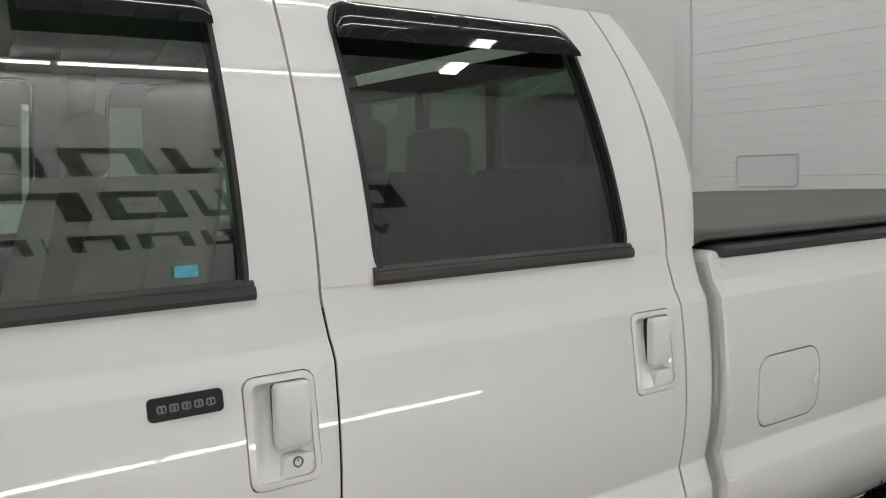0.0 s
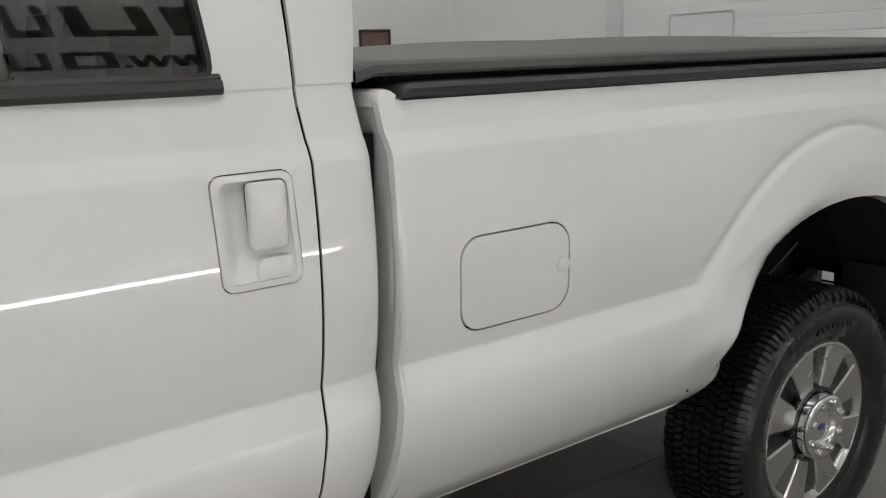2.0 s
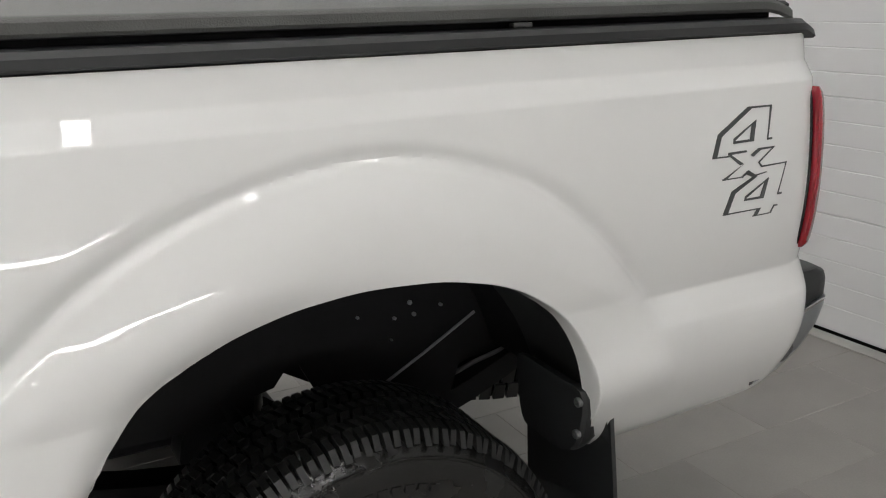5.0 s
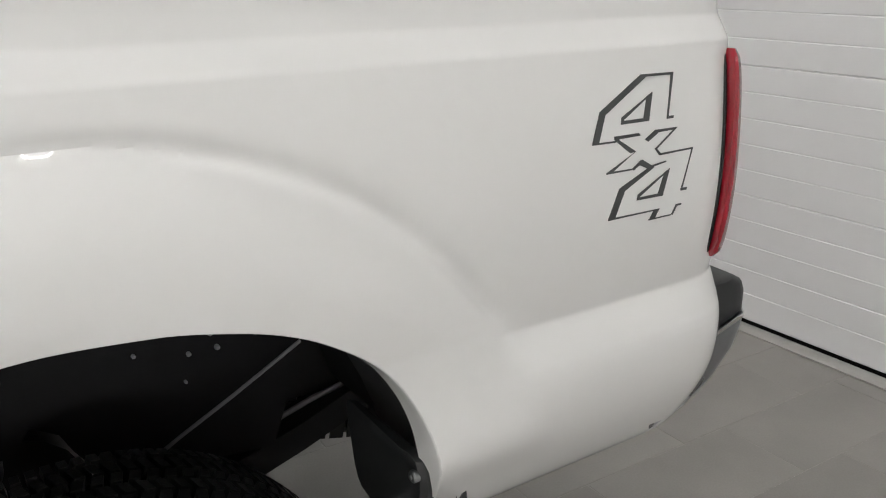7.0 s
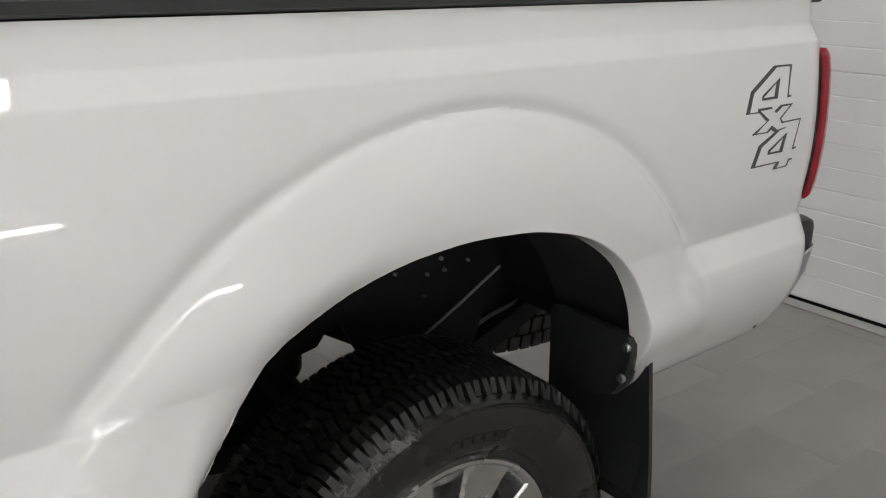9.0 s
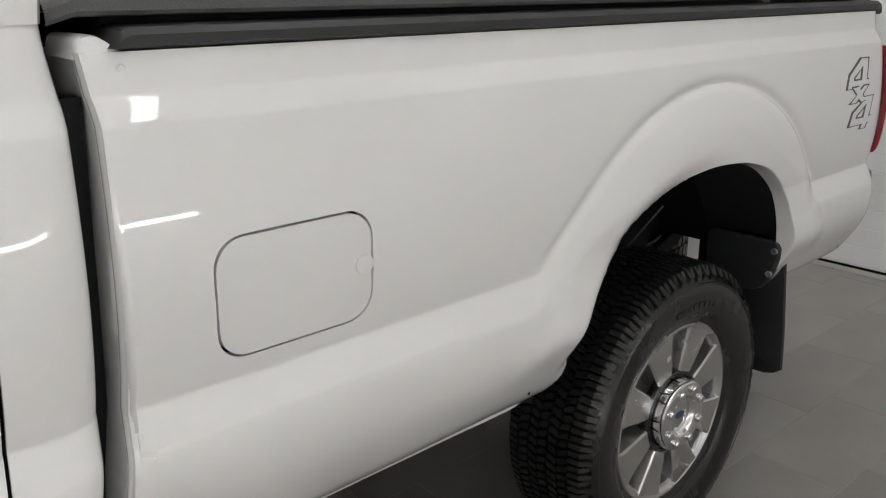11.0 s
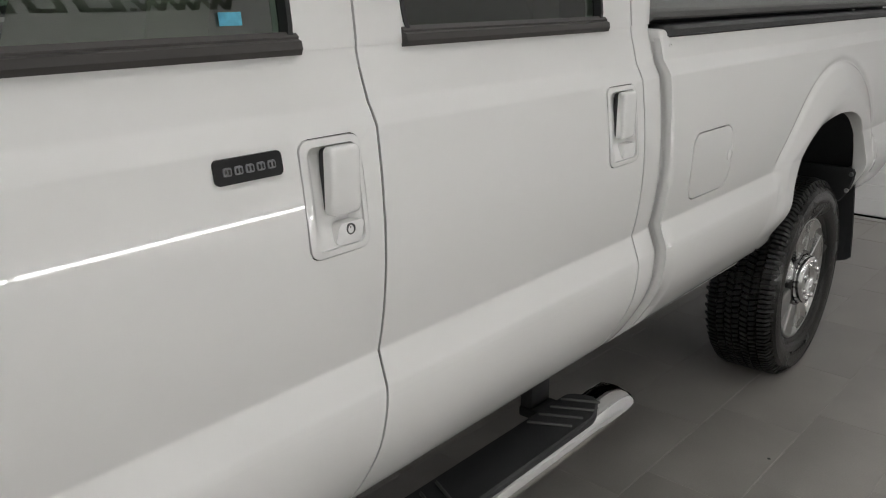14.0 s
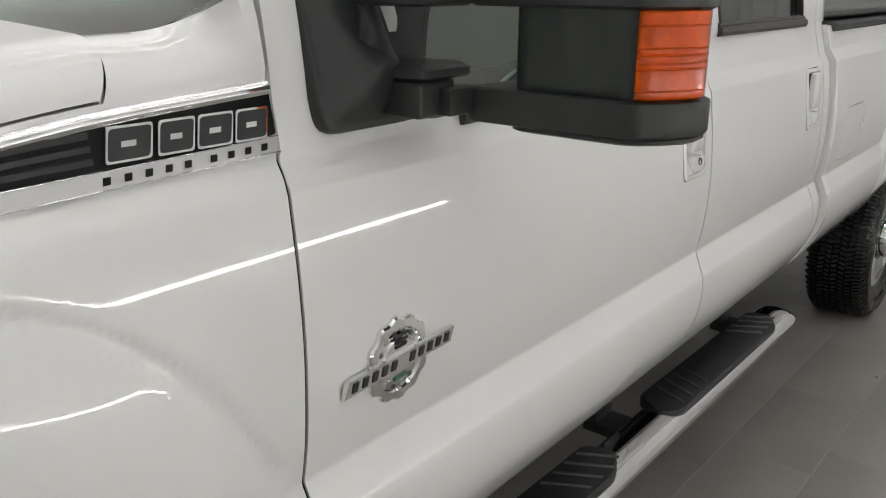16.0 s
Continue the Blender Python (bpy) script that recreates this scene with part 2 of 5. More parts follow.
def side(x, z):
    """The skin's y: the plain flank, the flares standing out of it, the rounded ends."""
    y = profile(z)
    if x < -1.52:
        y -= float(np.interp(z, [1.364, 1.401, 1.47], [0, .0055, 0])) * step01((x + 3.45) / .2)
    if x < -3.93 and 1.364 < z < 1.401:
        y -= .0032 * math.sin(math.pi * (z - 1.364) / .037)
    for xc, front, back, top in ((0.02, 0.665, 0.588, 1.309), (-4.42, 0.46, 0.457, 1.340)):
        if abs(x - xc) < .8:
            d = inside_flare(x, z, xc, front, back, top)
            u = min(1.0, soft(d, .006) / (.065 + .065 * step01((z - .97) / .16)))
            ramp = (1 - (1 - u) ** 1.6) * (1 - step01((.88 - z) / .18))
            plain = profile(z) if z > .985 else profile(.985) + .06 * (z - .985) + (profile(z) - profile(.985) - .06 * (z - .985)) * step01((.90 - z) / .12)
            out = (y - plain) * step01(d / .04) + .026 * ramp
            if out > 0:
                y -= out * out / (out + .004)
            y += (.0085 if xc > -1 else .006) * math.exp(-((d - .002) / ((.018 if xc > -1 else .009) if d < .002 else .010)) ** 2) * step01((z - .972) / .05)
    if -1.51 < x < -1.495:
        y += .005 * ((-1.495 - x) / .008) ** 2
    if x > 1.0:
        y += 0.035 * ((x - 1.0) / 0.09) ** 2
    if x < -4.6:
        y += 0.10 * ((-4.6 - x) / 0.7) ** 2
    return y


def skin(xs, zs, x_of=None, top=None, bottom=None, holes=(), flange=0.025, f=side):
    """A sheet over the grid xs by zs laid on the side. holes: (x0, x1, z0, z1, outline), each filled up to its outline."""
    bm = bmesh.new()
    xs, zs = sorted(xs), sorted(zs)
    grid = {}
    for i, x in enumerate(xs):
        for j, z in enumerate(zs):
            xx = x_of(x, z) if x_of else x
            zz = z
            if top:
                zz = min(zz, top(x))
            if bottom:
                zz = max(zz, bottom(x))
            grid[i, j] = bm.verts.new((xx, f(xx, zz), zz))
    def inside(i, j):
        return any(x0 - 1e-6 <= xs[i] and xs[i + 1] <= x1 + 1e-6 and z0 - 1e-6 <= zs[j] and zs[j + 1] <= z1 + 1e-6 for x0, x1, z0, z1, _ in holes)
    for i in range(len(xs) - 1):
        for j in range(len(zs) - 1):
            if not inside(i, j):
                bm.faces.new((grid[i, j], grid[i + 1, j], grid[i + 1, j + 1], grid[i, j + 1]))
    for x0, x1, z0, z1, outline in holes:
        ii = [i for i, x in enumerate(xs) if x0 - 1e-6 <= x <= x1 + 1e-6]
        jj = [j for j, z in enumerate(zs) if z0 - 1e-6 <= z <= z1 + 1e-6]
        ring = [grid[i, jj[0]] for i in ii] + [grid[ii[-1], j] for j in jj[1:]] + [grid[i, jj[-1]] for i in ii[::-1][1:]] + [grid[ii[0], j] for j in jj[::-1][1:-1]]
        cx, cz = (x0 + x1) / 2, (z0 + z1) / 2
        pts = sorted(outline, key=lambda p: math.atan2(p[1] - cz, p[0] - cx))
        angs = np.array([math.atan2(p[1] - cz, p[0] - cx) for p in pts])
        px = np.interp([math.atan2(v.co.z - cz, v.co.x - cx) for v in ring], angs, [p[0] for p in pts], period=2 * math.pi)
        pz = np.interp([math.atan2(v.co.z - cz, v.co.x - cx) for v in ring], angs, [p[1] for p in pts], period=2 * math.pi)
        inner = [bm.verts.new((x, f(x, z), z)) for x, z in zip(px, pz)]
        n = len(ring)
        for k in range(n):
            bm.faces.new((ring[k], ring[(k + 1) % n], inner[(k + 1) % n], inner[k]))
    bmesh.ops.remove_doubles(bm, verts=bm.verts, dist=0.0004)
    bmesh.ops.dissolve_degenerate(bm, edges=bm.edges, dist=0.0003)
    if flange:
        edges = [e for e in bm.edges if e.is_boundary]
        new_geo = bmesh.ops.extrude_edge_only(bm, edges=edges)["geom"]
        for v in new_geo:
            if isinstance(v, bmesh.types.BMVert):
                v.co.y += flange(v.co.x, v.co.z) if callable(flange) else flange
    return bm


def patch(outline, rings=5, lift=0.0, flange=0.02, crown=0.0, f=side):
    """A plate with the given outline laid on the side."""
    bm = bmesh.new()
    cx, cz = sum(p[0] for p in outline) / len(outline), sum(p[1] for p in outline) / len(outline)
    loops = []
    for k in range(1, rings + 1):
        s = k / rings
        loops.append([bm.verts.new((cx + s * (x - cx), f(cx + s * (x - cx), cz + s * (z - cz)) - lift - crown * (1 - s * s), cz + s * (z - cz))) for x, z in outline])
    n = len(outline)
    c = bm.verts.new((cx, f(cx, cz) - lift - crown, cz))
    for i in range(n):
        bm.faces.new((c, loops[0][i], loops[0][(i + 1) % n]))
        for a, b in zip(loops, loops[1:]):
            bm.faces.new((a[i], b[i], b[(i + 1) % n], a[(i + 1) % n]))
    rim = [bm.verts.new(v.co + Vector((0, flange, 0))) for v in loops[-1]]
    for i in range(n):
        bm.faces.new((loops[-1][i], rim[i], rim[(i + 1) % n], loops[-1][(i + 1) % n]))
    return bm


def mirrored(bm):
    for v in bm.verts:
        v.co.y = WIDTH - v.co.y
    return bm


def span(a, b, pitch):
    n = max(1, round(abs(b - a) / pitch))
    return [a + (b - a) * k / n for k in range(n + 1)]


def thin(values, gap):
    """Sorted values with none closer than the gap."""
    out = []
    for v in sorted(values):
        if not out or v - out[-1] >= gap:
            out.append(v)
    return out


ZFINE = sorted(set([.60, .615, .63, .65, .67, .69, .71, .73, .75, .77, .79, .81, .83, .85, .865] + [round(.875 + .0025 * k, 4) for k in range(44)] + [.989] + [1.0, 1.02, 1.04, 1.06, 1.08, 1.1, 1.12, 1.14, 1.16, 1.18, 1.2, 1.22, 1.24, 1.26, 1.28, 1.3, 1.32, 1.335] +
                   [round(1.345 + .0025 * k, 4) for k in range(28)] + [1.43, 1.445, 1.457]))


# ---- the room ----
X_REAR, X_FRONT, Y_NEAR, Y_FAR, Z_CEIL = 2.845, -8.2, -3.25, 5.75, 5.3


def wall(name, x0, x1, y0, y1, z0, z1, label):
    return tagged(part(name, box(x0, x1, y0, y1, z0, z1), WALLWHITE), label, "wall", kind="structure")


wall("wall_far", X_FRONT, X_REAR + 0.2, Y_FAR, Y_FAR + 0.15, -0.02, Z_CEIL, "smooth white painted workshop wall")
wall_near = wall("wall_near", X_FRONT, X_REAR + 0.2, Y_NEAR - 0.15, Y_NEAR, -0.02, Z_CEIL, "white wall with black lettering behind the walkway")
wall("wall_front", X_FRONT - 0.15, X_FRONT, Y_NEAR - 0.15, Y_FAR + 0.15, -0.02, Z_CEIL, "plain white end wall")
# end wall behind the tail: strips round the overhead door's opening
DOOR_Y0, DOOR_Y1, DOOR_Z = -0.95, 3.46, 3.3
wall("wall_rear", X_REAR, X_REAR + 0.18, DOOR_Y1 + 0.16, Y_FAR, -0.02, Z_CEIL, "white wall beside the overhead door")
wall("wall_rear_side", X_REAR, X_REAR + 0.18, Y_NEAR, DOOR_Y0 - 0.1, -0.02, Z_CEIL, "white wall beside the overhead door")
wall("wall_rear_lintel", X_REAR, X_REAR + 0.18, DOOR_Y0 - 0.1, DOOR_Y1 + 0.16, DOOR_Z, Z_CEIL, "white wall above the overhead door")

bm = box(X_FRONT, X_REAR + 0.2, Y_NEAR, Y_FAR, Z_CEIL, Z_CEIL + 0.1)
for x in span(X_FRONT + 0.2, X_REAR - 0.1, 0.3):
    box(x - 0.03, x + 0.03, Y_NEAR, Y_FAR, Z_CEIL - 0.035, Z_CEIL - 0.002, bm=bm)
tagged(part("ceiling", bm, CEIL, weld=False), "grey ribbed steel ceiling", "ceiling", kind="structure")

# overhead sectional door: ribbed panels, a window, jambs, floor seal
od = thing("door_1", "closed white ribbed sectional overhead door", "door", (X_REAR, 1.2, 0), kind="structure")


def od_part(name, bm, m, parent=od, label=""):
    for v in bm.verts:
        v.co -= Vector((X_REAR, 1.2, 0))
    return part(name, bm, m, parent, label)


WIN = (2.44, 3.00, 1.54, 1.795)
for k in range(6):
    z0, z1 = 0.03 + 0.53 * k, 0.03 + 0.53 * (k + 1) - 0.0015
    ribs = [z0 + 0.106 * i for i in range(6)]
    if k == 0:
        z0 = ribs[0] = .018
    ribs[-1] = z1
    bm = bmesh.new()
    prof = []
    for a, b in zip(ribs, ribs[1:]):
        prof += [(0.003, a), (0.0, a + 0.004), (0.0, b - 0.004), (0.003, b - 0.0002)]
    loft([[(X_REAR + d, y, z) for d, z in prof] + [(X_REAR + 0.05, y, z1), (X_REAR + 0.05, y, z0)] for y in (DOOR_Y0, DOOR_Y1)], bm=bm)
    od_part("panel", bm, DOORWHITE)
y0, y1, z0, z1 = WIN
bm = bmesh.new()
loft([[(X_REAR - 0.014, y, z) for y, z in rrect((y0 + y1) / 2, (z0 + z1) / 2, y1 - y0 + e, z1 - z0 + e, 0.03)] for e in (0.0,)] +
     [[(X_REAR - 0.004, y, z) for y, z in rrect((y0 + y1) / 2, (z0 + z1) / 2, y1 - y0 + 0.01, z1 - z0 + 0.01, 0.03)]] +
     [[(X_REAR + 0.001, y, z) for y, z in rrect((y0 + y1) / 2, (z0 + z1) / 2, y1 - y0 + 0.01, z1 - z0 + 0.01, 0.03)]], caps=False, bm=bm)
loft([[(X_REAR - 0.014, y, z) for y, z in rrect((y0 + y1) / 2, (z0 + z1) / 2, y1 - y0, z1 - z0, 0.03)],
      [(X_REAR - 0.003, y, z) for y, z in rrect((y0 + y1) / 2, (z0 + z1) / 2, y1 - y0 - 0.03, z1 - z0 - 0.03, 0.03)]], caps=False, bm=bm)
od_part("window_frame", bm, mat("white_window_frame", (0.6, 0.6, 0.6), 0.4, vary=0.04))
od_part("pane", box(X_REAR - 0.006, X_REAR - 0.002, y0 + 0.015, y1 - 0.015, z0 + 0.015, z1 - 0.015), mat("frosted_pane", (0.70, 0.71, 0.72), 0.08, coat=0.6, vary=0.04), label="pale frosted pane")
od_part("floor_seal", box(X_REAR - 0.004, X_REAR + 0.05, DOOR_Y0, DOOR_Y1, 0.0, 0.017, 0.004), GAPBLK, label="black rubber seal")
od_part("sill", box(X_REAR - 0.09, X_REAR - 0.006, DOOR_Y0, DOOR_Y1, 0.0, 0.006, 0.002), mat("sill_steel", (0.36, 0.35, 0.33), 0.5, vary=0.2))
for y0, y1 in ((DOOR_Y0 - 0.1, DOOR_Y0), (DOOR_Y1, DOOR_Y1 + 0.16)):
    tagged(part("trim", box(X_REAR - 0.03, X_REAR + 0.1, y0 + 0.002, y1 - 0.002, 0, DOOR_Z, 0.006), mat("pale_jamb_paint", (0.62, 0.63, 0.635), 0.4, vary=0.03)), "pale painted door jamb", "trim", kind="structure")

# far wall: a pilaster, a framed notice, a dark pipe
tagged(part("trim_pilaster", box(0.90, 1.06, Y_FAR - 0.02, Y_FAR + 0.02, 0, Z_CEIL - 0.05, 0.004), WALLWHITE), "narrow white cover strip on the wall", "trim", kind="structure")
notice = thing("framed_notice", "small dark framed notice hanging on the white wall", "picture frame", (1.93, Y_FAR, 1.70))
bm = bmesh.new()
for a, b, c, d in ((-0.17, 0.17, 0.10, 0.125), (-0.17, 0.17, -0.125, -0.10), (-0.17, -0.145, -0.10, 0.10), (0.145, 0.17, -0.10, 0.10)):
    box(a, b, -0.025, -0.002, c, d, 0.003, bm=bm)
part("frame", bm, mat("dark_wood_frame", (0.03, 0.022, 0.02), 0.4), notice, weld=False)
part("sheet", box(-0.145, 0.145, -0.012, -0.004, -0.10, 0.10), mat("brown_print", (0.16, 0.09, 0.07), 0.5, vary=0.3, vscale=20), notice)

# lettering on the near wall: plain black blocks in three lines, as long as the words
lettering = thing("wall_lettering", "three lines of black marks and letters on the white wall", "sign", (-2.0, Y_NEAR, 4.0))


def letter_bar(poly):
    bm = prism(poly, 0.001, 0.006)
    for v in bm.verts:
        v.co -= Vector((-2.0, 0, 4.0))
    part("letter_bar", bm, LETTER, lettering)


def mark(x, w, z0, z1, kind):
    """One mark as wide as a letter: thick leaning bars joined at the foot, the head or both."""
    h, t, sl = z1 - z0, .24 * w, -.10
    lean_x = lambda px, pz: (px + sl * (pz - z0) / .44 * .44, pz)
    bars = [[(x - w, z0), (x - w + t, z0), (x - w + t, z1), (x - w, z1)], [(x - t, z0), (x, z0), (x, z1), (x - t, z1)]]
    if kind in (1, 3):
        bars.append([(x - w + t, z0), (x - t, z0), (x - t, z0 + .22 * h), (x - w + t, z0 + .22 * h)])
    if kind in (2, 3):
        bars.append([(x - w + t, z1 - .22 * h), (x - t, z1 - .22 * h), (x - t, z1), (x - w + t, z1)])
    if kind == 0:
        bars = bars[:1]
    for poly in bars:
        letter_bar([lean_x(*p) for p in poly])


for z0, z1, x, row, gap in ((3.44, 3.86, -.52, ((.50, 3), (.44, 1), (.50, 2), (.50, 2), (.13, 0), (.46, 2)), .12),
                            (2.76, 3.17, -.08, ((.60, 3), (.45, 1), (.22, 1), (.44, 3), (.60, 2), (.40, 3), (.24, 1), (.12, 0), (.46, 1), (.42, 3)), .09),
                            (2.35, 2.56, -1.03, ((.27, 3), (.20, 1), (.30, 2), (.30, 2), (.06, 0), (.22, 2), (.27, 3), (.22, 1), (.22, 2), (.26, 3)), .065)):
    for w, kind in row:
        mark(x, w, z0, z1, kind)
        x -= w + gap
# three w and a dot begin the lowest line
for k in range(3):
    for i in range(4):
        xa, xb = -.31 - .225 * k - .05 * i, -.31 - .225 * k - .05 * (i + 1)
        za, zb = (2.50, 2.35) if i % 2 == 0 else (2.35, 2.50)
        letter_bar([(xa - .022, za), (xa + .022, za), (xb + .022, zb), (xb - .022, zb)])
letter_bar([(-1.005, 2.35), (-.965, 2.35), (-.965, 2.385), (-1.005, 2.385)])

# tubes: battens under the ceiling and on the near wall
batten_mat = mat("white_batten", (0.7, 0.7, 0.7), 0.4, vary=0.03)


def batten(x0, x1, y, z, down=(0, 0, -1), glow=TUBE, group="ceiling tube lights", label="lit white tube batten fixed under the ceiling"):
    t = thing("tube_light", label, "light fixture", ((x0 + x1) / 2, y, z), group)
    h = (x1 - x0) / 2
    if down[2]:
        part("batten", box(-h, h, -0.035, 0.035, -0.03, 0.0, 0.006), batten_mat, t)
        part("tube", tube([(-h + 0.02, 0, -0.05), (h - 0.02, 0, -0.05)], 0.019, 8), glow, t)
    else:
        part("batten", box(-h, h, 0.0, 0.03, -0.035, 0.035, 0.006), batten_mat, t)
        part("tube", tube([(-h + 0.012, 0.05, 0), (h - 0.012, 0.05, 0)], 0.023, 12), WALLTUBE, t)
    return t


for y in (-0.5, 0.9, 2.3, 3.7, 5.1):
    for k in range(4):
        x1 = 2.15 * (k - 2) + .25
        batten(x1 - 2.12, x1, y, Z_CEIL - 0.036)
for y in (-2.87, -1.45):
    for k in range(3):
        batten(-2.09 - 2.14 * k, .03 - 2.14 * k, y, Z_CEIL - 0.036, glow=HUNGTUBE)
for k in range(3):
    batten(-2.02 - 2.15 * k, .10 - 2.15 * k, Y_NEAR, LOWTUBE, (0, 1, 0), WALLTUBE, "wall tube lights", "lit white tube batten fixed on the wall")
# one short opal fitting hangs crosswise past the rows' end
opal = thing("pendant_light", "lit white opal box lamp hanging on two thin rods", "light fixture", (-.07, -1.45, 4.24))
part("housing", box(-.075, .075, -.31, .31, -.03, 0, .006), batten_mat, opal)
part("opal_cover", box(-.06, .06, -.30, .30, -.07, -.031, .012, 3), HUNGTUBE, opal, "glowing opal cover")
for y in (-.24, .24):
    part("rod", tube([(0, y, -.002), (0, y, Z_CEIL - 4.24 - .036)], .004, 6), batten_mat, opal)

# ---- the truck ----
truck = thing("pickup_truck", "white crew-cab pickup truck with long bed and tinted rear windows", "pickup truck")


def both(name, make, m, label="", parent=truck):
    """The same part on both sides of the truck; returns the near one."""
    ob = part(name, make(), m, parent, label)
    part(name, mirrored(make()), m, parent, label)
    return ob


def sweep(z):
    """How far the upright gaps run forwards as they go down."""
    return float(np.interp(z, [.6, .75, .83, .9, .96, 1.1, 1.25, 1.39, 1.46], [-.050, -.040, -.032, -.021, -.012, -.006, .000, .006, .0]))


def sweep_front(z):
    """The same for the gap between fender and front door."""
    return float(np.interp(z, [1.1, 1.2, 1.30, 1.37, 1.395, 1.412, 1.6], [0, .003, .006, .009, .013, .019, .019]))


# bed side with its wheel arch
lip = spline([(-1.6, .588), (-.80, .586), (-.62, .584), (-.575, .585), (-.545, .594), (-.527, .620), (-.514, .66), (-.504, .72), (-.486, .785), (-.447, .868), (-.41, .932), (-.36, .994), (-.3, 1.032), (-.2, 1.075), (-.1, 1.099), (0, 1.108), (.1, 1.103), (.2, 1.083), (.265, 1.060), (.33, 1.022), (.386, .975), (.424, .92), (.449, .86), (.462, .80), (.474, .74), (.488, .68), (.512, .640), (.55, .624), (.62, .624), (.9, .632), (.99, .645), (1.03, .70), (1.065, .80), (1.092, .93)])
ARCH = np.array([(x, lip(x)) for x in np.arange(-.56, .49, .004)])


def bed_y(x, z):
    """The bed's skin: the flank with its flare, rolled inwards round the wheel opening."""
    y = side(x, z)
    if -.62 < x < .53:
        d = float(np.min(np.hypot(ARCH[:, 0] - x, ARCH[:, 1] - z)))
        b = step01((x + .38) / .55)
        w = .06
        if d < w:
            y += max(0.0, float(np.interp(z, [.72, .8, .9, 1.1], [.025, .010, -.010, -.013])) - y) * (1 - b) * (1 - d / w) ** 2.2 * step01((z - .64) / .1)
    return y


FUEL = rrect(-1.230, 1.096, 0.290, 0.196, 0.05)
BED0, BED1 = -1.503, 1.09
bed_x = sorted(set([BED0, BED0 + .003, BED0 + .008, BED0 + .006, BED0 + .013, -1.475, -1.455, -1.44, -1.42, -1.405] + span(-1.395, -1.1, .02) + span(-1.09, -.8, .03) + span(-.79, -.57, .006) + span(-.562, .56, .0045) + span(.567, .70, .008) + span(.71, .98, .02) + span(.99, 1.09, .008)))
hole_x = (min(bed_x, key=lambda x: abs(x + 1.415)), min(bed_x, key=lambda x: abs(x + 1.055)))
bed_z = thin([.584, .591] + [z for z in ZFINE if not .983 < z < 1.343] + span(.66, .87, .01) + span(.987, 1.339, .0055), .0024)
hole_z = (min(bed_z, key=lambda z: abs(z - .975)), min(bed_z, key=lambda z: abs(z - 1.215)))
both("bed_side", lambda: skin(bed_x, bed_z, x_of=lambda x, z: x + sweep(z) * step01((-1.425 - x) / .075), bottom=lip, holes=[(*hole_x, *hole_z, FUEL)], flange=lambda x, z: .03 if x < -.7 or z > 1.3 else .010, f=bed_y), PAINT)
fuel = part("fuel_door", patch([(-1.230 + (x + 1.230) * .972, 1.096 + (z - 1.096) * .962) for x, z in FUEL], lift=0.0005), PAINT, truck)
part("finger_notch", patch([(-1.104 + .018 * math.cos(a), 1.098 + .017 * math.sin(a)) for a in [k * math.pi / 10 for k in range(20)]], rings=4, lift=0.0022, crown=0.003, flange=0.004), PAINT, fuel)
part("fuel_pocket", patch([(x, z) for x, z in rrect(-1.230, 1.096, .31, .215, .05)], flange=0.002, lift=-0.022), GLOSSBLK, truck)

# bed: front edge return, inner walls, floor, tailgate
both("bed_front_edge", lambda: loft([[(BED0 + dx + sweep(z), side(BED0, z) + dy if dy < .2 else .30, z) for z in bed_z] for dx, dy in ((.0005, .0005), (-.002, .010), (0, .022), (.008, .032), (.012, .3))], closed=False), PAINT)
def corner_cap():
    rings = []
    for x, top, push in ((BED0 + .000, 1.464, .012), (BED0 + .003, 1.473, .006), (BED0 + .008, 1.478, .003), (BED0 + .018, 1.480, 0), (BED0 + .028, 1.478, 0), (BED0 + .038, 1.472, 0), (BED0 + .048, 1.464, 0), (BED0 + .058, 1.458, .002)):
        y0 = side(x, 1.45) + push * .3
        rings.append([(x, y0 + .001, 1.448), (x, y0 + .0015 + .2 * (top - 1.458), top - .008), (x, y0 + .006 + push, top - .002), (x, y0 + .016 + push, top), (x, .16, top), (x, .16, 1.448)])
    return loft(rings)
both("bed_corner_cap", corner_cap, PAINT)
part("corner_dimple", loft([[(-1.452 + r * math.cos(a), side(-1.452, 1.44) + d, 1.436 + r * math.sin(a)) for a in [math.pi * k / 8 for k in range(16)]] for r, d in ((.008, .002), (.008, -.0012), (.0055, -.0016), (.0045, .0))]), PAINT, truck)
# added dark slab, no truck part: gives the cab-to-bed gap its deep shade
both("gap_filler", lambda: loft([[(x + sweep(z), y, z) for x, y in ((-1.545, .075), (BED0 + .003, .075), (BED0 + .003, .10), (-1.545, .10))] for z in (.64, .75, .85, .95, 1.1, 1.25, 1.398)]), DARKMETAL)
part("bed_front_wall", box(-1.46, -1.43, .12, WIDTH - .12, .75, 1.45), PAINT, truck)
both("bed_wheel_tub", lambda: box(-1.43, 1.0, .16, .19, 1.16, 1.45), DARKMETAL)
part("bed_floor", box(-1.43, 1.02, .47, WIDTH - .47, .95, .98), DARKMETAL, truck)
tg = part("tailgate", box(1.03, 1.085, .13, WIDTH - .13, .86, 1.455, 0.015, 3), PAINT, truck)

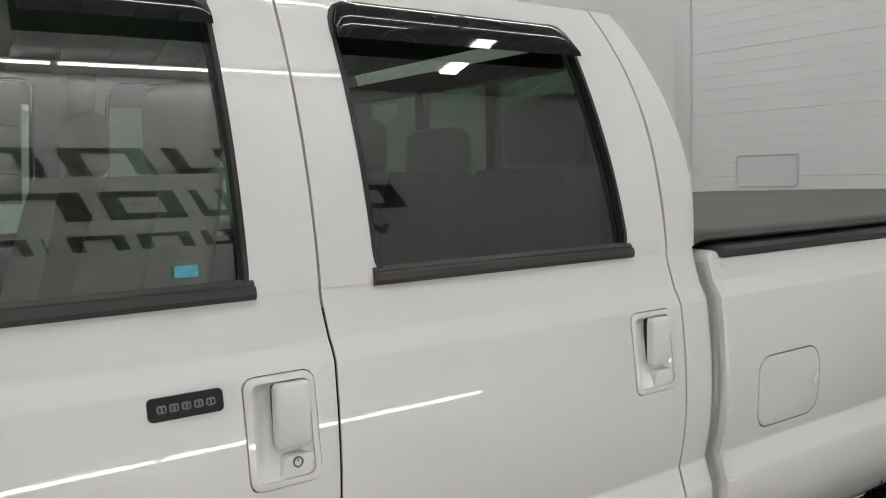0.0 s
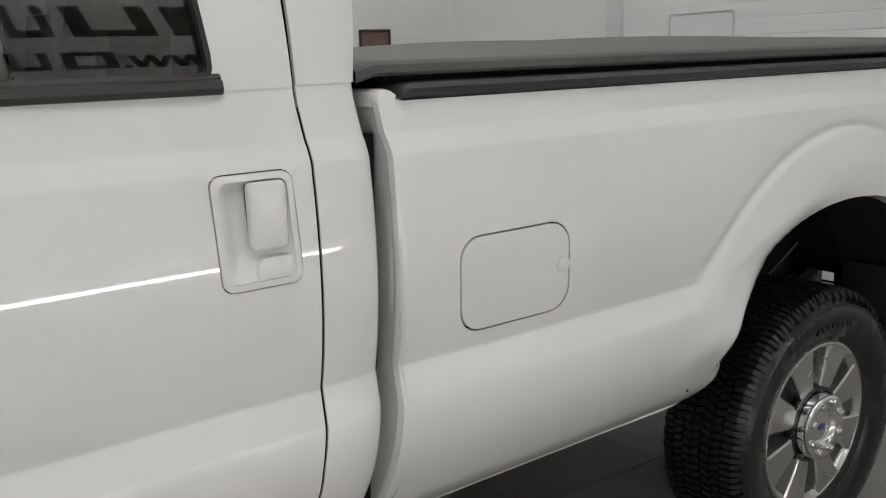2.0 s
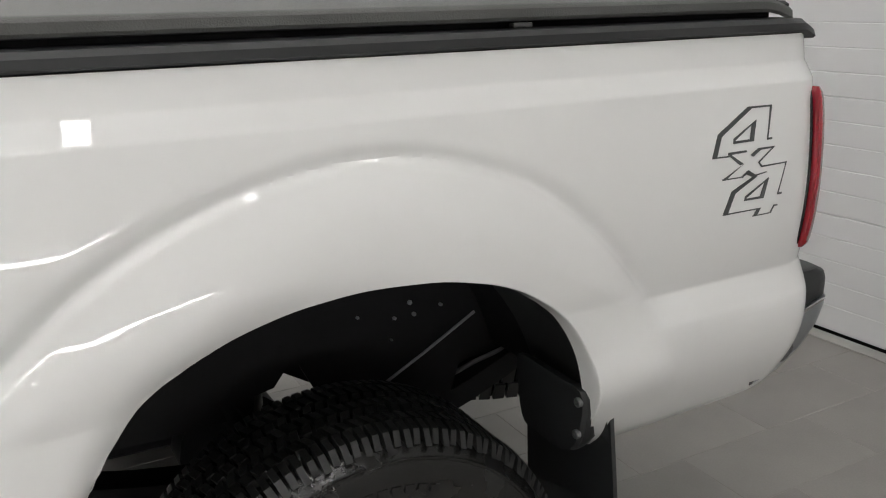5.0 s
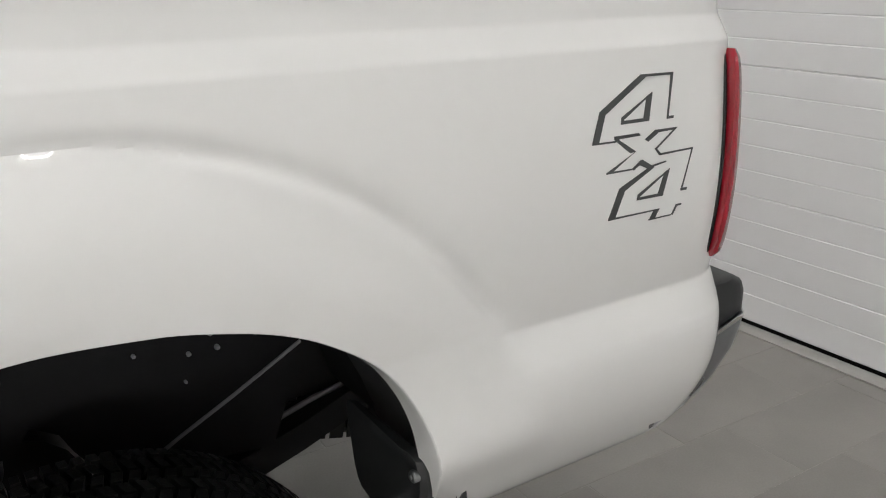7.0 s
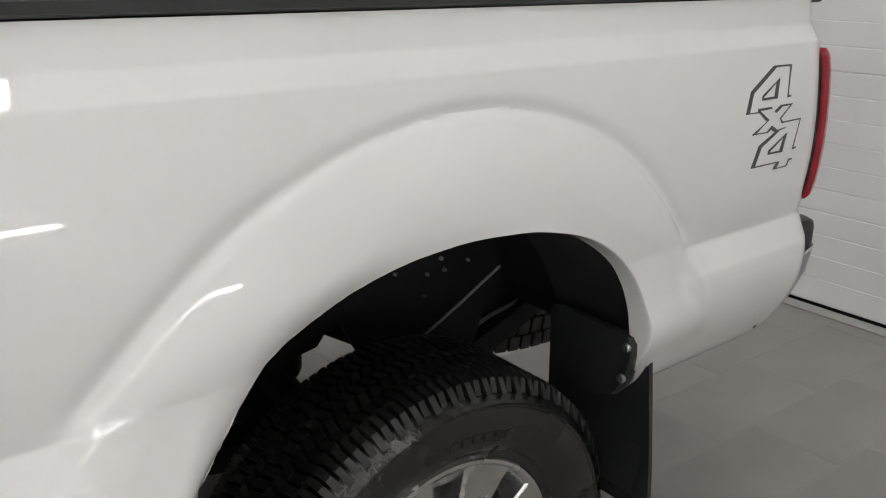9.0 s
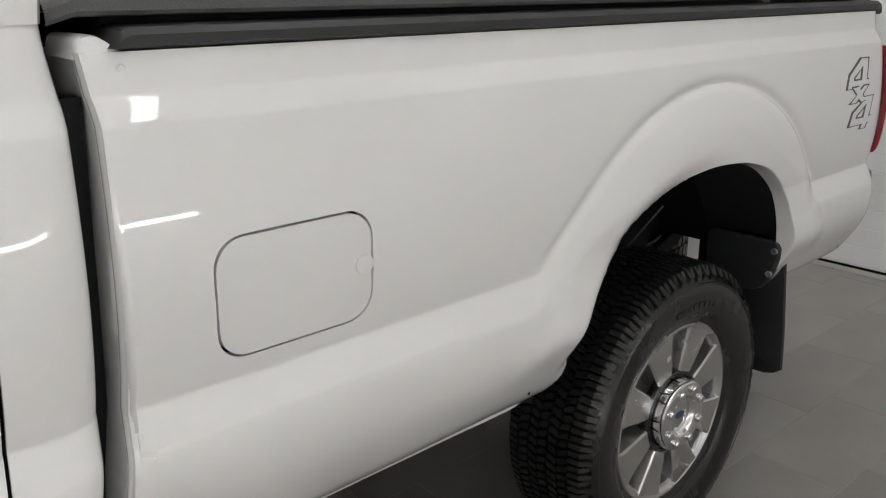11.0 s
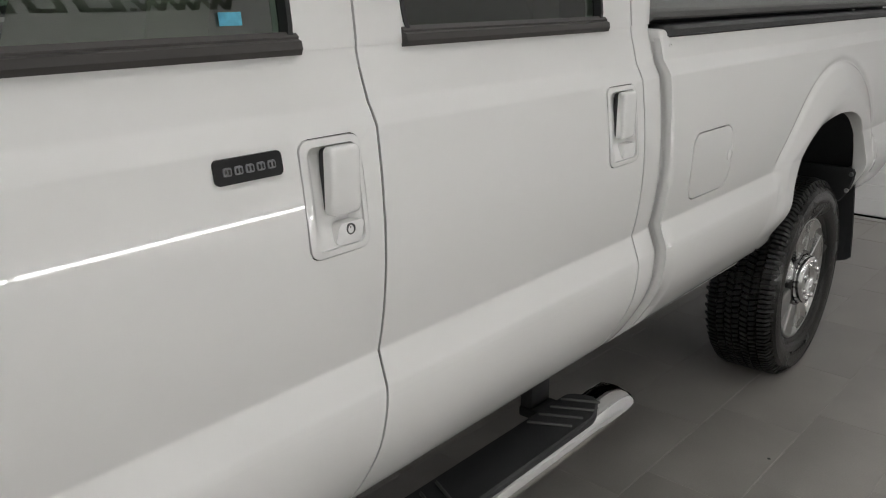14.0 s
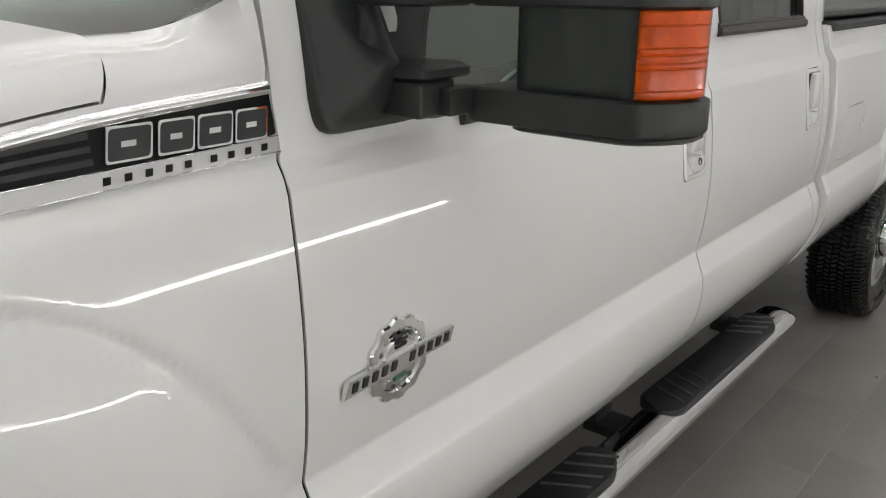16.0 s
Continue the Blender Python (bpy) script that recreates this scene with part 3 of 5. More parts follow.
# black rail cap and the soft cover
def rail():
    rings = []
    for x in [-1.465, -1.457, -1.448, -1.438, -1.415] + span(-1.38, 1.085, .05):
        k = max(0.0, (x - 1.035) / .05)
        d = 0.03 * k * k
        h = step01((x + 1.469) / .03)
        rings.append([(x + .012 * (1 - q), y + d * .6, 1.460 + (z - 1.460) * max(.05, h) - d * .5) for y, z, q in ((.036, 1.460, 0), (.029, 1.464, .2), (.030, 1.478, .7), (.040, 1.487, 1), (.075, 1.489, 1), (.13, 1.489, 1), (.13, 1.452, 0))])
    return loft(rings)
both("rail_cap", rail, BLACK, "black plastic bed rail cap")
both("cover_rail", lambda: loft([[(x, y, z) for y, z in ((.085, 1.500), (.078, 1.504), (.078, 1.516), (.090, 1.523), (.13, 1.525), (.13, 1.500))] for x in span(-1.50, 1.04, .1)]), DARKMETAL, "black cover side rail")
both("cover_clamp_bar", lambda: box(-1.44, 1.03, .12, .15, 1.470, 1.502), DARKMETAL)
both("cover_latch", lambda: box(.335, .375, .072, .088, 1.490, 1.4985, .002), POCKET, "small metal cover latch")
def cover():
    rings = []
    for x in span(-1.528, 1.045, .04):
        sag = 0.004 * math.sin(x * 2.6) + 0.003 * math.sin(x * 6.1 + 1)
        end = -0.02 * step01((x - .98) / .065) - 0.012 * step01((-1.50 - x) / .025)
        crown = .020 + .034 * step01((x + 1.5) / .9) * (1 - .6 * step01((x + .3) / 1.3))
        half = [(.074, 1.502), (.070, 1.508), (.0715, 1.522), (.078, 1.5285), (.09, 1.531)]
        ring = [(x, y, z + end) for y, z in half]
        for y in span(.12, WIDTH - .12, .06):
            ring.append((x, y, 1.531 + end + (crown + sag) * math.sin(math.pi * (y - .09) / (WIDTH - .18)) ** .8 + 0.0015 * math.sin(9 * y + 7 * x)))
        rings.append(ring + [(x, WIDTH - y, z + end) for y, z in half[::-1]])
    return loft(rings, closed=False)
part("tonneau_cover", cover(), VINYL, truck, "black leather-grain roll-up bed cover")

# cab: lower door skins, rocker, pillar behind the rear door
G0, G1, G2, G3 = -3.942, -2.605, -1.664, -1.533     # fender gap, door gap, rear gap, cab's rear edge
GAP = 0.0028


def bezel_outline(cx):
    d = .006 if cx < -2.2 else 0
    return rrect(cx - d, 1.266, .144 - 2 * d, .190, .020)


def door(x0, x1, cx, topline=None):
    xs = sorted(set([x0 + GAP, x0 + GAP + .003, x0 + GAP + .01] + [x for x in span(x0 + .02, x1 - .02, .04) if abs(x - cx) > .09] + [x1 - GAP - .01, x1 - GAP - .003, x1 - GAP] + [cx + .0133 * k for k in range(-6, 7)]))
    xs = [x for x in xs if x <= x1 - GAP + 1e-6]
    zs = sorted(set([z for z in ZFINE if abs(z - 1.3685) > .002] + [1.47, 1.485, 1.495, 1.3685] + ([1.41] if topline else [])))
    hz = (1.16, 1.3685)
    warp = lambda x, z: x + sweep(z) * (step01((x - x1 + .30) / .30) + (step01((x0 + .30 - x) / .30) if x0 > -3 else 0)) + (0 if x0 > -3 else sweep_front(z) * step01((x0 + .30 - x) / .30))
    return skin(xs, zs, x_of=warp, top=topline, holes=[(cx - .0798, cx + .0798, *hz, bezel_outline(cx))])


belt_front = spline([(-4.0, 1.408), (-3.50, 1.410), (-3.42, 1.416), (-3.36, 1.440), (-3.30, 1.470), (-3.24, 1.488), (-3.18, 1.494), (-2.5, 1.495)])
HF, HR = -2.705, -1.772
fd = both("front_door", lambda: door(G0, G1, HF, belt_front), PAINT)
rd = both("rear_door", lambda: door(G1, G2, HR), PAINT)
def corner_y(x, z):
    u = (x - sweep(z) - G2 - GAP) / (G3 - G2 - GAP)
    return side(x, z) + float(np.interp(u, [.45, .6, .78, .88, .94, .985, 1], [0, .0015, .006, .012, .019, .032, .06]))
both("cab_corner", lambda: skin([G2 + GAP, G2 + .006, G2 + .02, -1.63, -1.61, -1.59, -1.575, -1.565, -1.556, -1.549, -1.543, -1.539, G3 - .002, G3], ZFINE + [1.47, 1.485, 1.495], x_of=lambda x, z: x + sweep(z), flange=0.05, f=corner_y), PAINT)
both("rocker", lambda: box(G0 + .01, G3 - .02, .13, .18, .66, 1.44), DARKMETAL)


for g in (G0, G1, G2):
    both("door_gap_seal", lambda: loft([[(g + d + (sweep(z) if g > -3 else sweep_front(z)), side(g, z) + .004, z) for d in (-.0026, .0026)] for z in ZFINE], closed=False), GAPBLK)


# greenhouse: leaning frames with window openings
def lean(x, z):
    """The side above the belt: it leans inwards and bows outwards with a radius of 1.4 m."""
    return profile(z) if z < 1.47 else profile(1.47) + LEAN * (z - 1.47) - (z - 1.47) * (2.04 - z) / 2.8


def bowed(bm, f):
    """Cut a flat fill level by level, then lay it on the side at the depth f(x, z)."""
    for z in span(1.41, 2.08, .03):
        bmesh.ops.bisect_plane(bm, geom=bm.verts[:] + bm.edges[:] + bm.faces[:], plane_co=(0, 0, z), plane_no=(0, 0, 1), dist=1e-5)
    for v in bm.verts:
        v.co.y = f(v.co.x, v.co.z)
    return bm


def dense(loop, step=.035):
    """More points on the long straight runs of an outline."""
    out = []
    for p, q in zip(loop, loop[1:] + loop[:1]):
        n = max(1, round(math.hypot(q[0] - p[0], q[1] - p[1]) / step))
        out += [(p[0] + (q[0] - p[0]) * k / n, p[1] + (q[1] - p[1]) * k / n) for k in range(n)]
    return out


def framed(outer, inner, thick=0.045):
    bm = bmesh.new()
    for loop in (outer, inner):
        vs = [bm.verts.new((x, 0, z)) for x, z in loop]
        for a, b in zip(vs, vs[1:] + vs[:1]):
            bm.edges.new((a, b))
    bmesh.ops.triangle_fill(bm, edges=bm.edges[:], use_beauty=True, use_dissolve=False)
    bowed(bm, lambda x, z: lean(x, z) + (.0007 if z < 1.408 or 1.464 < z < 1.4936 else 0))
    edges = [e for e in bm.edges if e.is_boundary]
    geo = bmesh.ops.extrude_edge_only(bm, edges=edges)["geom"]
    for v in geo:
        if isinstance(v, bmesh.types.BMVert):
            v.co.y += thick
    return bm


def smooth_loop(pts, r=0.05, n=5):
    """Round the corners of an outline."""
    out = []
    for i, p in enumerate(pts):
        a, b, c = Vector(pts[i - 1]), Vector(p), Vector(pts[(i + 1) % len(pts)])
        rr0 = min(r, (a - b).length * .45, (c - b).length * .45)
        s, e = b + (a - b).normalized() * rr0, b + (c - b).normalized() * rr0
        for k in range(n + 1):
            t = k / n
            q = s * (1 - t) ** 2 + b * 2 * t * (1 - t) + e * t * t
            out.append((q.x, q.y))
    return out


ROOF = 2.085
rear_open = smooth_loop([(-2.490, 1.489), (-1.797, 1.489), (-1.852, 2.034), (-2.502, 2.034)], .06)
rear_out = [(G1 + GAP, 1.490), (G2 - GAP, 1.490), (G2 - .004, 1.60), (G2 - .005, 1.76), (G2 - .012, 1.86), (G2 - .028, 1.94), (G2 - .055, 2.02), (G2 - .083, ROOF), (G1 + GAP, ROOF)]
both("rear_door_frame", lambda: framed(rear_out, rear_open), PAINT)
front_open = smooth_loop([(-3.66, 1.415), (-3.44, 1.420), (-3.34, 1.462), (-3.22, 1.487), (-2.737, 1.489), (-2.737, 2.034), (-3.05, 2.034), (-3.30, 1.90), (-3.50, 1.72), (-3.62, 1.58)], .04)
front_out = [(G0 + .019 + GAP, 1.403), (-3.50, 1.404), (-3.42, 1.410), (-3.36, 1.434), (-3.30, 1.465), (-3.24, 1.483), (-3.18, 1.4895), (G1 - GAP, 1.490), (G1 - GAP, ROOF), (-3.07, ROOF), (-3.33, 1.95), (-3.60, 1.76), (-3.80, 1.645), (G0 + .019 + GAP, 1.60)]
both("front_door_frame", lambda: framed(front_out, front_open), PAINT)
# rear quarter pillar, rounded towards the back of the cab
back_edge = spline([(1.494, -1.532), (1.60, -1.516), (1.69, -1.508), (1.80, -1.521), (1.95, -1.565), (2.06, -1.617), (2.10, -1.648)])
gap_edge = spline([(1.494, G2 + .004), (1.60, G2 + .005), (1.76, G2 + .004), (1.86, G2 - .006), (1.94, G2 - .022), (2.02, G2 - .049), (2.09, G2 - .079)])
def quarter():
    rings = []
    for z in span(1.494, ROOF, .03):
        xa, xb = gap_edge(z), back_edge(z)
        y = lean(0, z)
        w = xb - xa
        rings.append([(xa, y + .03, z), (xa, y, z), (xa + w * .5, y + .001, z), (xa + w * .78, y + .005, z), (xa + w * .92, y + .014, z), (xa + w * .985, y + .030, z), (xb, y + .06, z), (xb, y + .20, z)])
    return loft(rings, closed=False)
both("cab_quarter", quarter, PAINT)
both("quarter_gap_seal", lambda: loft([[(gap_edge(z) + d, lean(0, z) + .010, z) for d in (-.0075, -.0002)] for z in span(1.405, ROOF, .03)], closed=False), GAPBLK)
# roof
def roof():
    rings = []
    xs = [-3.22, -3.15, -3.0] + span(-2.8, -1.9, .1) + [-1.82, -1.75, -1.71, -1.68]
    for x in xs:
        drop = 0.09 * step01((-3.0 - x) / .22) * 1 + 0.06 * step01((x + 1.80) / .12)
        ring = []
        for y in [lean(x, ROOF) - .001, lean(x, ROOF) + .012, lean(x, ROOF) + .035, .30, .40, .6, .8, 1.0, 1.2, 1.4, 1.6, 1.7, WIDTH - lean(x, ROOF) - .035, WIDTH - lean(x, ROOF) - .012, WIDTH - lean(x, ROOF) + .001]:
            u = abs(y - 1.0) / (1.0 - lean(x, ROOF))
            ring.append((x, y, ROOF - .012 + 0.085 * (1 - u ** 3.2) - drop * (1 - u ** 6)))
        rings.append(ring)
    return loft(rings, closed=False)
part("roof", roof(), PAINT, truck)
part("headliner", box(-3.0, -1.75, .26, WIDTH - .26, 2.05, 2.065), HEADLINER, truck)


# glass, seals, belt mouldings, rain visors
def pane(loop, inset):
    bm = bmesh.new()
    bm.faces.new([bm.verts.new((x, 0, z)) for x, z in loop])
    return bowed(bm, lambda x, z: lean(x, z) + inset)


def seal(loop, w, proud, deep):
    loop = dense(loop)
    c = (sum(p[0] for p in loop) / len(loop), sum(p[1] for p in loop) / len(loop))
    n = len(loop)
    inner = []
    for i in range(n):
        a, b = Vector(loop[i - 1]), Vector(loop[(i + 1) % n])
        d = (b - a).normalized()
        q = Vector((-d.y, d.x)) * w + Vector(loop[i])
        inner.append((q.x, q.y))
    P = lambda lp, o: [(x, lean(x, z) + o, z) for x, z in lp]
    return loft([P(loop, deep), P(loop, -proud), P(inner, -proud), P(inner, deep)], caps=False)


def moulding(line, h, out=0.014):
    rings = []
    for x, z in line:
        y = lean(x, max(z, 1.40))
        rings.append([(x, y + .004, z - h * .5), (x, y - out * .7, z - h * .46), (x, y - out, z - h * .2), (x, y - out * .8, z + h * .12), (x, y - out * .3, z + h * .2), (x, y - out * .35, z + h * .3), (x, y + .004, z + h * .5)])
    return loft(rings)


gr = both("rear_door_glass", lambda: pane(rear_open, .016), GLASSR, "dark privacy-tinted window glass")
gf = both("front_door_glass", lambda: pane(front_open, .016), GLASSF, "green-tinted window glass")
both("rear_window_seal", lambda: seal(rear_open, .009, .003, .02), BLACK)
both("front_window_seal", lambda: seal(front_open, .009, .003, .02), BLACK)
both("rear_belt_moulding", lambda: moulding([(x, 1.502) for x in span(-2.494, -1.792, .08)], .036), GREYTRIM, "grey-black rubber belt moulding")
both("front_belt_moulding", lambda: moulding([(x, belt_front(x) + .006) for x in span(-3.56, -2.730, .025)], .036), GREYTRIM, "grey-black rubber belt moulding")


def visor(x0, x1, r0, r1):
    """A smoked strip under the opening's top edge, rounded into its corners and bulging outwards."""
    rings = []
    for k in range(41):
        x = x0 + (x1 - x0) * k / 40
        top = 2.034 - (r0 - math.sqrt(max(0, r0 * r0 - max(0, r0 - (x - x0)) ** 2)) if r0 else 0) - (r1 - math.sqrt(max(0, r1 * r1 - max(0, r1 - (x1 - x)) ** 2)) if r1 else 0)
        low = 1.954 + .004 * k / 40
        top = max(top, low + .012)
        ring = []
        for q in range(9):
            u = q / 8
            z = top + (low - top) * u
            ring.append((x, lean(x, z) - .004 - .015 * math.sin(.5 * math.pi * min(1, u * 1.5)) ** .8, z))
        rings.append(ring + [(x, p[1] + .003, p[2]) for p in ring[::-1]])
    return loft(rings)


VISOR = mat("smoked_gloss_visor", (0.006, 0.006, 0.007), 0.03, vary=0.05, rvary=0.01)
both("rear_rain_visor", lambda: visor(-2.494, -1.846, .05, .05), VISOR, "smoked plastic rain visor")
both("front_rain_visor", lambda: visor(-3.05, -2.740, 0, .035), VISOR, "smoked plastic rain visor")

# wheels
def ring_profile(prof, n, bm=None, z_floor=None):
    """Turn a profile of (radius, y) round the wheel's axis."""
    rings = []
    for k in range(n):
        a = 2 * math.pi * k / n
        rings.append([(r * math.cos(a), y, r * math.sin(a)) for r, y in prof])
    rings.append(rings[0])
    return loft(rings, closed=False, caps=False, bm=bm)


RIM_R = .262


AXLE = .391


def rested(bm):
    """Set the rubber on the floor, flattened where it bears."""
    for v in bm.verts:
        r = math.hypot(v.co.x, v.co.z)
        k = (RIM_R + (r - RIM_R) * 1.008) / r
        v.co.x, v.co.z = v.co.x * k, max(v.co.z * k, .001 - AXLE)
    return bm


def wheel(x, y, flip=False):
    w = part("wheel", ring_profile([(.20, .06), (.225, .07), (.225, .25), (.20, .26)], 48), POCKET, truck, "alloy wheel with all-terrain tyre")
    w.location = (x, y, AXLE)
    if flip:
        w.rotation_euler = (0, 0, math.pi)
    # tyre carcass and tread blocks
    tp = [(RIM_R - .010, .030), (RIM_R + .004, .022), (RIM_R + .016, .012), (RIM_R + .022, .0105), (RIM_R + .027, .004), (.305, -.004), (.332, -.011), (.358, -.013), (.378, -.009), (.380, -.0115), (.384, -.0115), (.387, -.005), (.402, .008), (.409, .022), (.412, .036),
          (.414, .07), (.414, .136), (.414, .20), (.412, .236), (.404, .252), (.36, .277), (.30, .270), (RIM_R, .245)]
    tyre = part("tyre", rested(ring_profile(tp, 96)), WALLRUB, w, "black all-terrain tyre")
    # raised marks on the sidewall, too worn to read: bars
    for a0, n, r0, r1 in ((68, 8, .318, .334), (250, 8, .318, .334), (150, 12, .345, .352), (330, 12, .345, .352)):
        for k in range(n):
            bm = bmesh.new()
            a1 = radians(a0 + k * (4.6 if n == 8 else 2.6))
            da = radians(3.2 if n == 8 else 1.6)
            ring = [(r0, a1), (r1, a1 + .004), (r1, a1 + da + .004), (r0, a1 + da)]
            loft([[(r * math.cos(q), yy, r * math.sin(q)) for r, q in ring] for yy in (-.006, -.0128)], bm=bm)
            part("sidewall_bar", bm, WALLRUB, tyre)
    bm = bmesh.new()
    for row, (y0, y1, n, h) in enumerate(((.018, .050, 132, .012), (.056, .084, 116, .011), (.090, .118, 108, .011), (.124, .150, 108, .011), (.156, .180, 108, .011), (.186, .214, 116, .011), (.220, .252, 132, .012))):
        for k in range(n):
            a0 = 2 * math.pi * (k + (.5 * (row % 2))) / n
            da = 2 * math.pi / n * .68
            sk = (0.05, 0.5, -0.4, 0.4, -0.4, 0.5, 0.05)[row] * da
            tooth = (k % 2) * .009
            lo, hi = (.014 + tooth if row == 0 else 0), (.014 + tooth if row == 6 else 0)
            low = lambda i: (row == 0 and i in (0, 3)) or (row == 6 and i in (1, 2))
            q0 = [(y0 - lo, a0), (y1 + hi, a0 + sk), (y1 + hi, a0 + sk + da), (y0 - lo, a0 + da)]
            q1 = [(y0, a0 + da * .05), (y1, a0 + sk + da * .05), (y1, a0 + sk + da * .95), (y0, a0 + da * .95)]
            base = [bm.verts.new(((.402 if low(i) else .414) * math.cos(q), yy, (.402 if low(i) else .414) * math.sin(q))) for i, (yy, q) in enumerate(q0)]
            top = [bm.verts.new(((.420 + h - (.006 if low(i) else 0)) * math.cos(q), yy, (.420 + h - (.006 if low(i) else 0)) * math.sin(q))) for i, (yy, q) in enumerate(q1)]
            bm.faces.new(top)
            for i in range(4):
                bm.faces.new((base[i], base[(i + 1) % 4], top[(i + 1) % 4], top[i]))
    rested(bm)
    part("tread", bm, RUBBER, w, "moulded tread blocks", angle=20, weld=False)
    # rim: lip, barrel, eight spokes
    part("rim_lip", ring_profile([(.236, .075), (.240, .030), (.246, .022), (.255, .017), (RIM_R, .018), (RIM_R + .003, .024), (RIM_R, .035), (.252, .06)], 72), ALLOY, w, "machined alloy rim lip")
    bm = bmesh.new()
    N = 8
    for k in range(N):
        a = 2 * math.pi * (k + .5) / N
        e, t = Vector((math.cos(a), 0, math.sin(a))), Vector((-math.sin(a), 0, math.cos(a)))
        rings = []
        for r, half, yf in ((.104, .029, .030), (.118, .032, .024), (.15, .039, .022), (.19, .047, .021), (.225, .055, .020), (.241, .061, .019), (.248, .070, .019)):
            c = e * r
            rings.append([c + t * (-half) + Vector((0, yf + .004, 0)), c + t * (-half + .006) + Vector((0, yf, 0)), c + t * (half - .006) + Vector((0, yf, 0)), c + t * half + Vector((0, yf + .004, 0)), c + t * (half + .006) + Vector((0, yf + .05, 0)), c - t * (half + .006) + Vector((0, yf + .05, 0))])
        sp = part("spoke", loft(rings), ALLOY, w, "machined spoke face", angle=12)
    part("rim_well", ring_profile([(.10, .056), (.14, .074), (.20, .080), (.228, .070), (.240, .036)], 48), POCKET, w)
    part("hub_ring", ring_profile([(.126, .05), (.124, .028), (.120, .022), (.110, .022), (.106, .030), (.104, .05)], 48), GLOSSBLK, w)
    # chrome centre cap with eight studs
    part("centre_cap", ring_profile([(.104, .045), (.104, -.004), (.101, -.011), (.095, -.014), (.066, -.014), (.060, -.011), (.056, -.002), (.051, .002), (.026, .001), (.0005, .001)], 56), CHROME, w, "chrome centre cap")
    for k in range(8):
        a = 2 * math.pi * (k + .5) / 8
        cx, cz = .081 * math.cos(a), .081 * math.sin(a)
        bm = bmesh.new()
        loft([[(cx + r * math.cos(q), yy, cz + r * math.sin(q)) for q in [math.pi / 6 * i for i in range(12)]] for r, yy in ((.0135, -.012), (.0135, -.016), (.0115, -.0165), (.0110, -.022), (.009, -.025), (.003, -.026))], bm=bm)
        part("lug_nut", bm, CHROME, w)
        b0 = 2 * math.pi * k / 8
        part("cap_slot", loft([[(r * math.cos(b0 + t), yy, r * math.sin(b0 + t)) for yy, t in ((.000, -.16), (.000, .16), (.028, .13), (.028, -.13))] for r in (.098, .1046)]), GLOSSBLK, w)
    bm = bmesh.new()
    loft([[(.022 * math.cos(q), yy, .010 * math.sin(q)) for q in [2 * math.pi * i / 24 for i in range(24)]] for yy in (.0015, -.0005)], bm=bm)
    part("cap_oval", bm, mat("cap_blue", (0.03, 0.05, 0.12), 0.25) if "cap_blue" not in bpy.data.materials else bpy.data.materials["cap_blue"], w, "small plain oval")
    return w


wheel(.006, .012)
wheel(-4.385, .012)
wheel(.006, WIDTH - .012, True)
wheel(-4.385, WIDTH - .012, True)

# ---- nose, fender, hood ----
fender_lip = spline([(-5.25, .66), (-5.02, .64), (-4.92, .70), (-4.84, .82), (-4.70, .98), (-4.52, 1.055), (-4.385, 1.07), (-4.25, 1.05), (-4.08, .95), (-4.01, .84), (-3.965, .74), (-3.945, .66)])
top_b = spline([(-5.3, 1.30), (-5.0, 1.35), (-4.62, 1.415), (-4.45, 1.444), (-4.26, 1.469), (-4.15, 1.481), (-3.92, 1.494)])
low_b = spline([(-4.62, 1.385), (-4.45, 1.394), (-4.25, 1.402), (-4.08, 1.406), (-3.92, 1.411)])
SHUT = -4.140
fender_top = lambda x: top_b(x) + .008


def fender_side(x, z):
    return side(x, z)


both("front_fender", lambda: skin(sorted(set(span(-5.3, -4.95, .04) + span(-4.94, -4.85, .015) + span(-4.84, -3.98, .011) + [-3.965, G0 - .012, G0 - .006, G0 - GAP])), thin([z for z in ZFINE if not .983 < z < 1.343] + span(.66, .87, .01) + span(.987, 1.339, .008) + [1.47, 1.485, 1.495, 1.505], .0035), x_of=lambda x, z: x + sweep_front(z) * step01((x + 4.15) / .2), top=fender_top, bottom=fender_lip, f=fender_side), PAINT)


CROWN = [(.105 * (1 - math.cos(a)), .062 * math.sin(a)) for a in [math.pi * k / 22 for k in range(12)]]
def hood():
    rings = []
    for x in span(-5.3, SHUT - .001, .04):
        z0 = top_b(x) + .011
        y0 = side(x, z0) + .0015
        lower = .03 * step01((-4.9 - x) / .4)
        slant = lambda h: .032 * h / .061 * step01((x + 4.5) / .36)
        ring = [(x, y0 + .03, z0), (x, y0 + .004, z0)] + [(x + slant(h), y0 + d, z0 + h - lower * h / .06) for d, h in CROWN]
        zt = ring[-1][2]
        for y, h in ((.24, .006), (.34, .012), (.45, .018), (.6, .024), (.8, .028), (1.0, .03)):
            ring.append((x + .032 * step01((x + 4.5) / .36) - .05 * (y - .15) * step01((x + 4.5) / .36), y, zt + h))
        ring += [(px, WIDTH - py, pz) for px, py, pz in ring[-2::-1]]
        rings.append(ring)
    last = rings[-1]
    rings.append([(px + .002, py + (.006 if py < 1 else -.006), pz - .02) for px, py, pz in last])
    return loft(rings, closed=False)
part("hood", hood(), PAINT, truck)
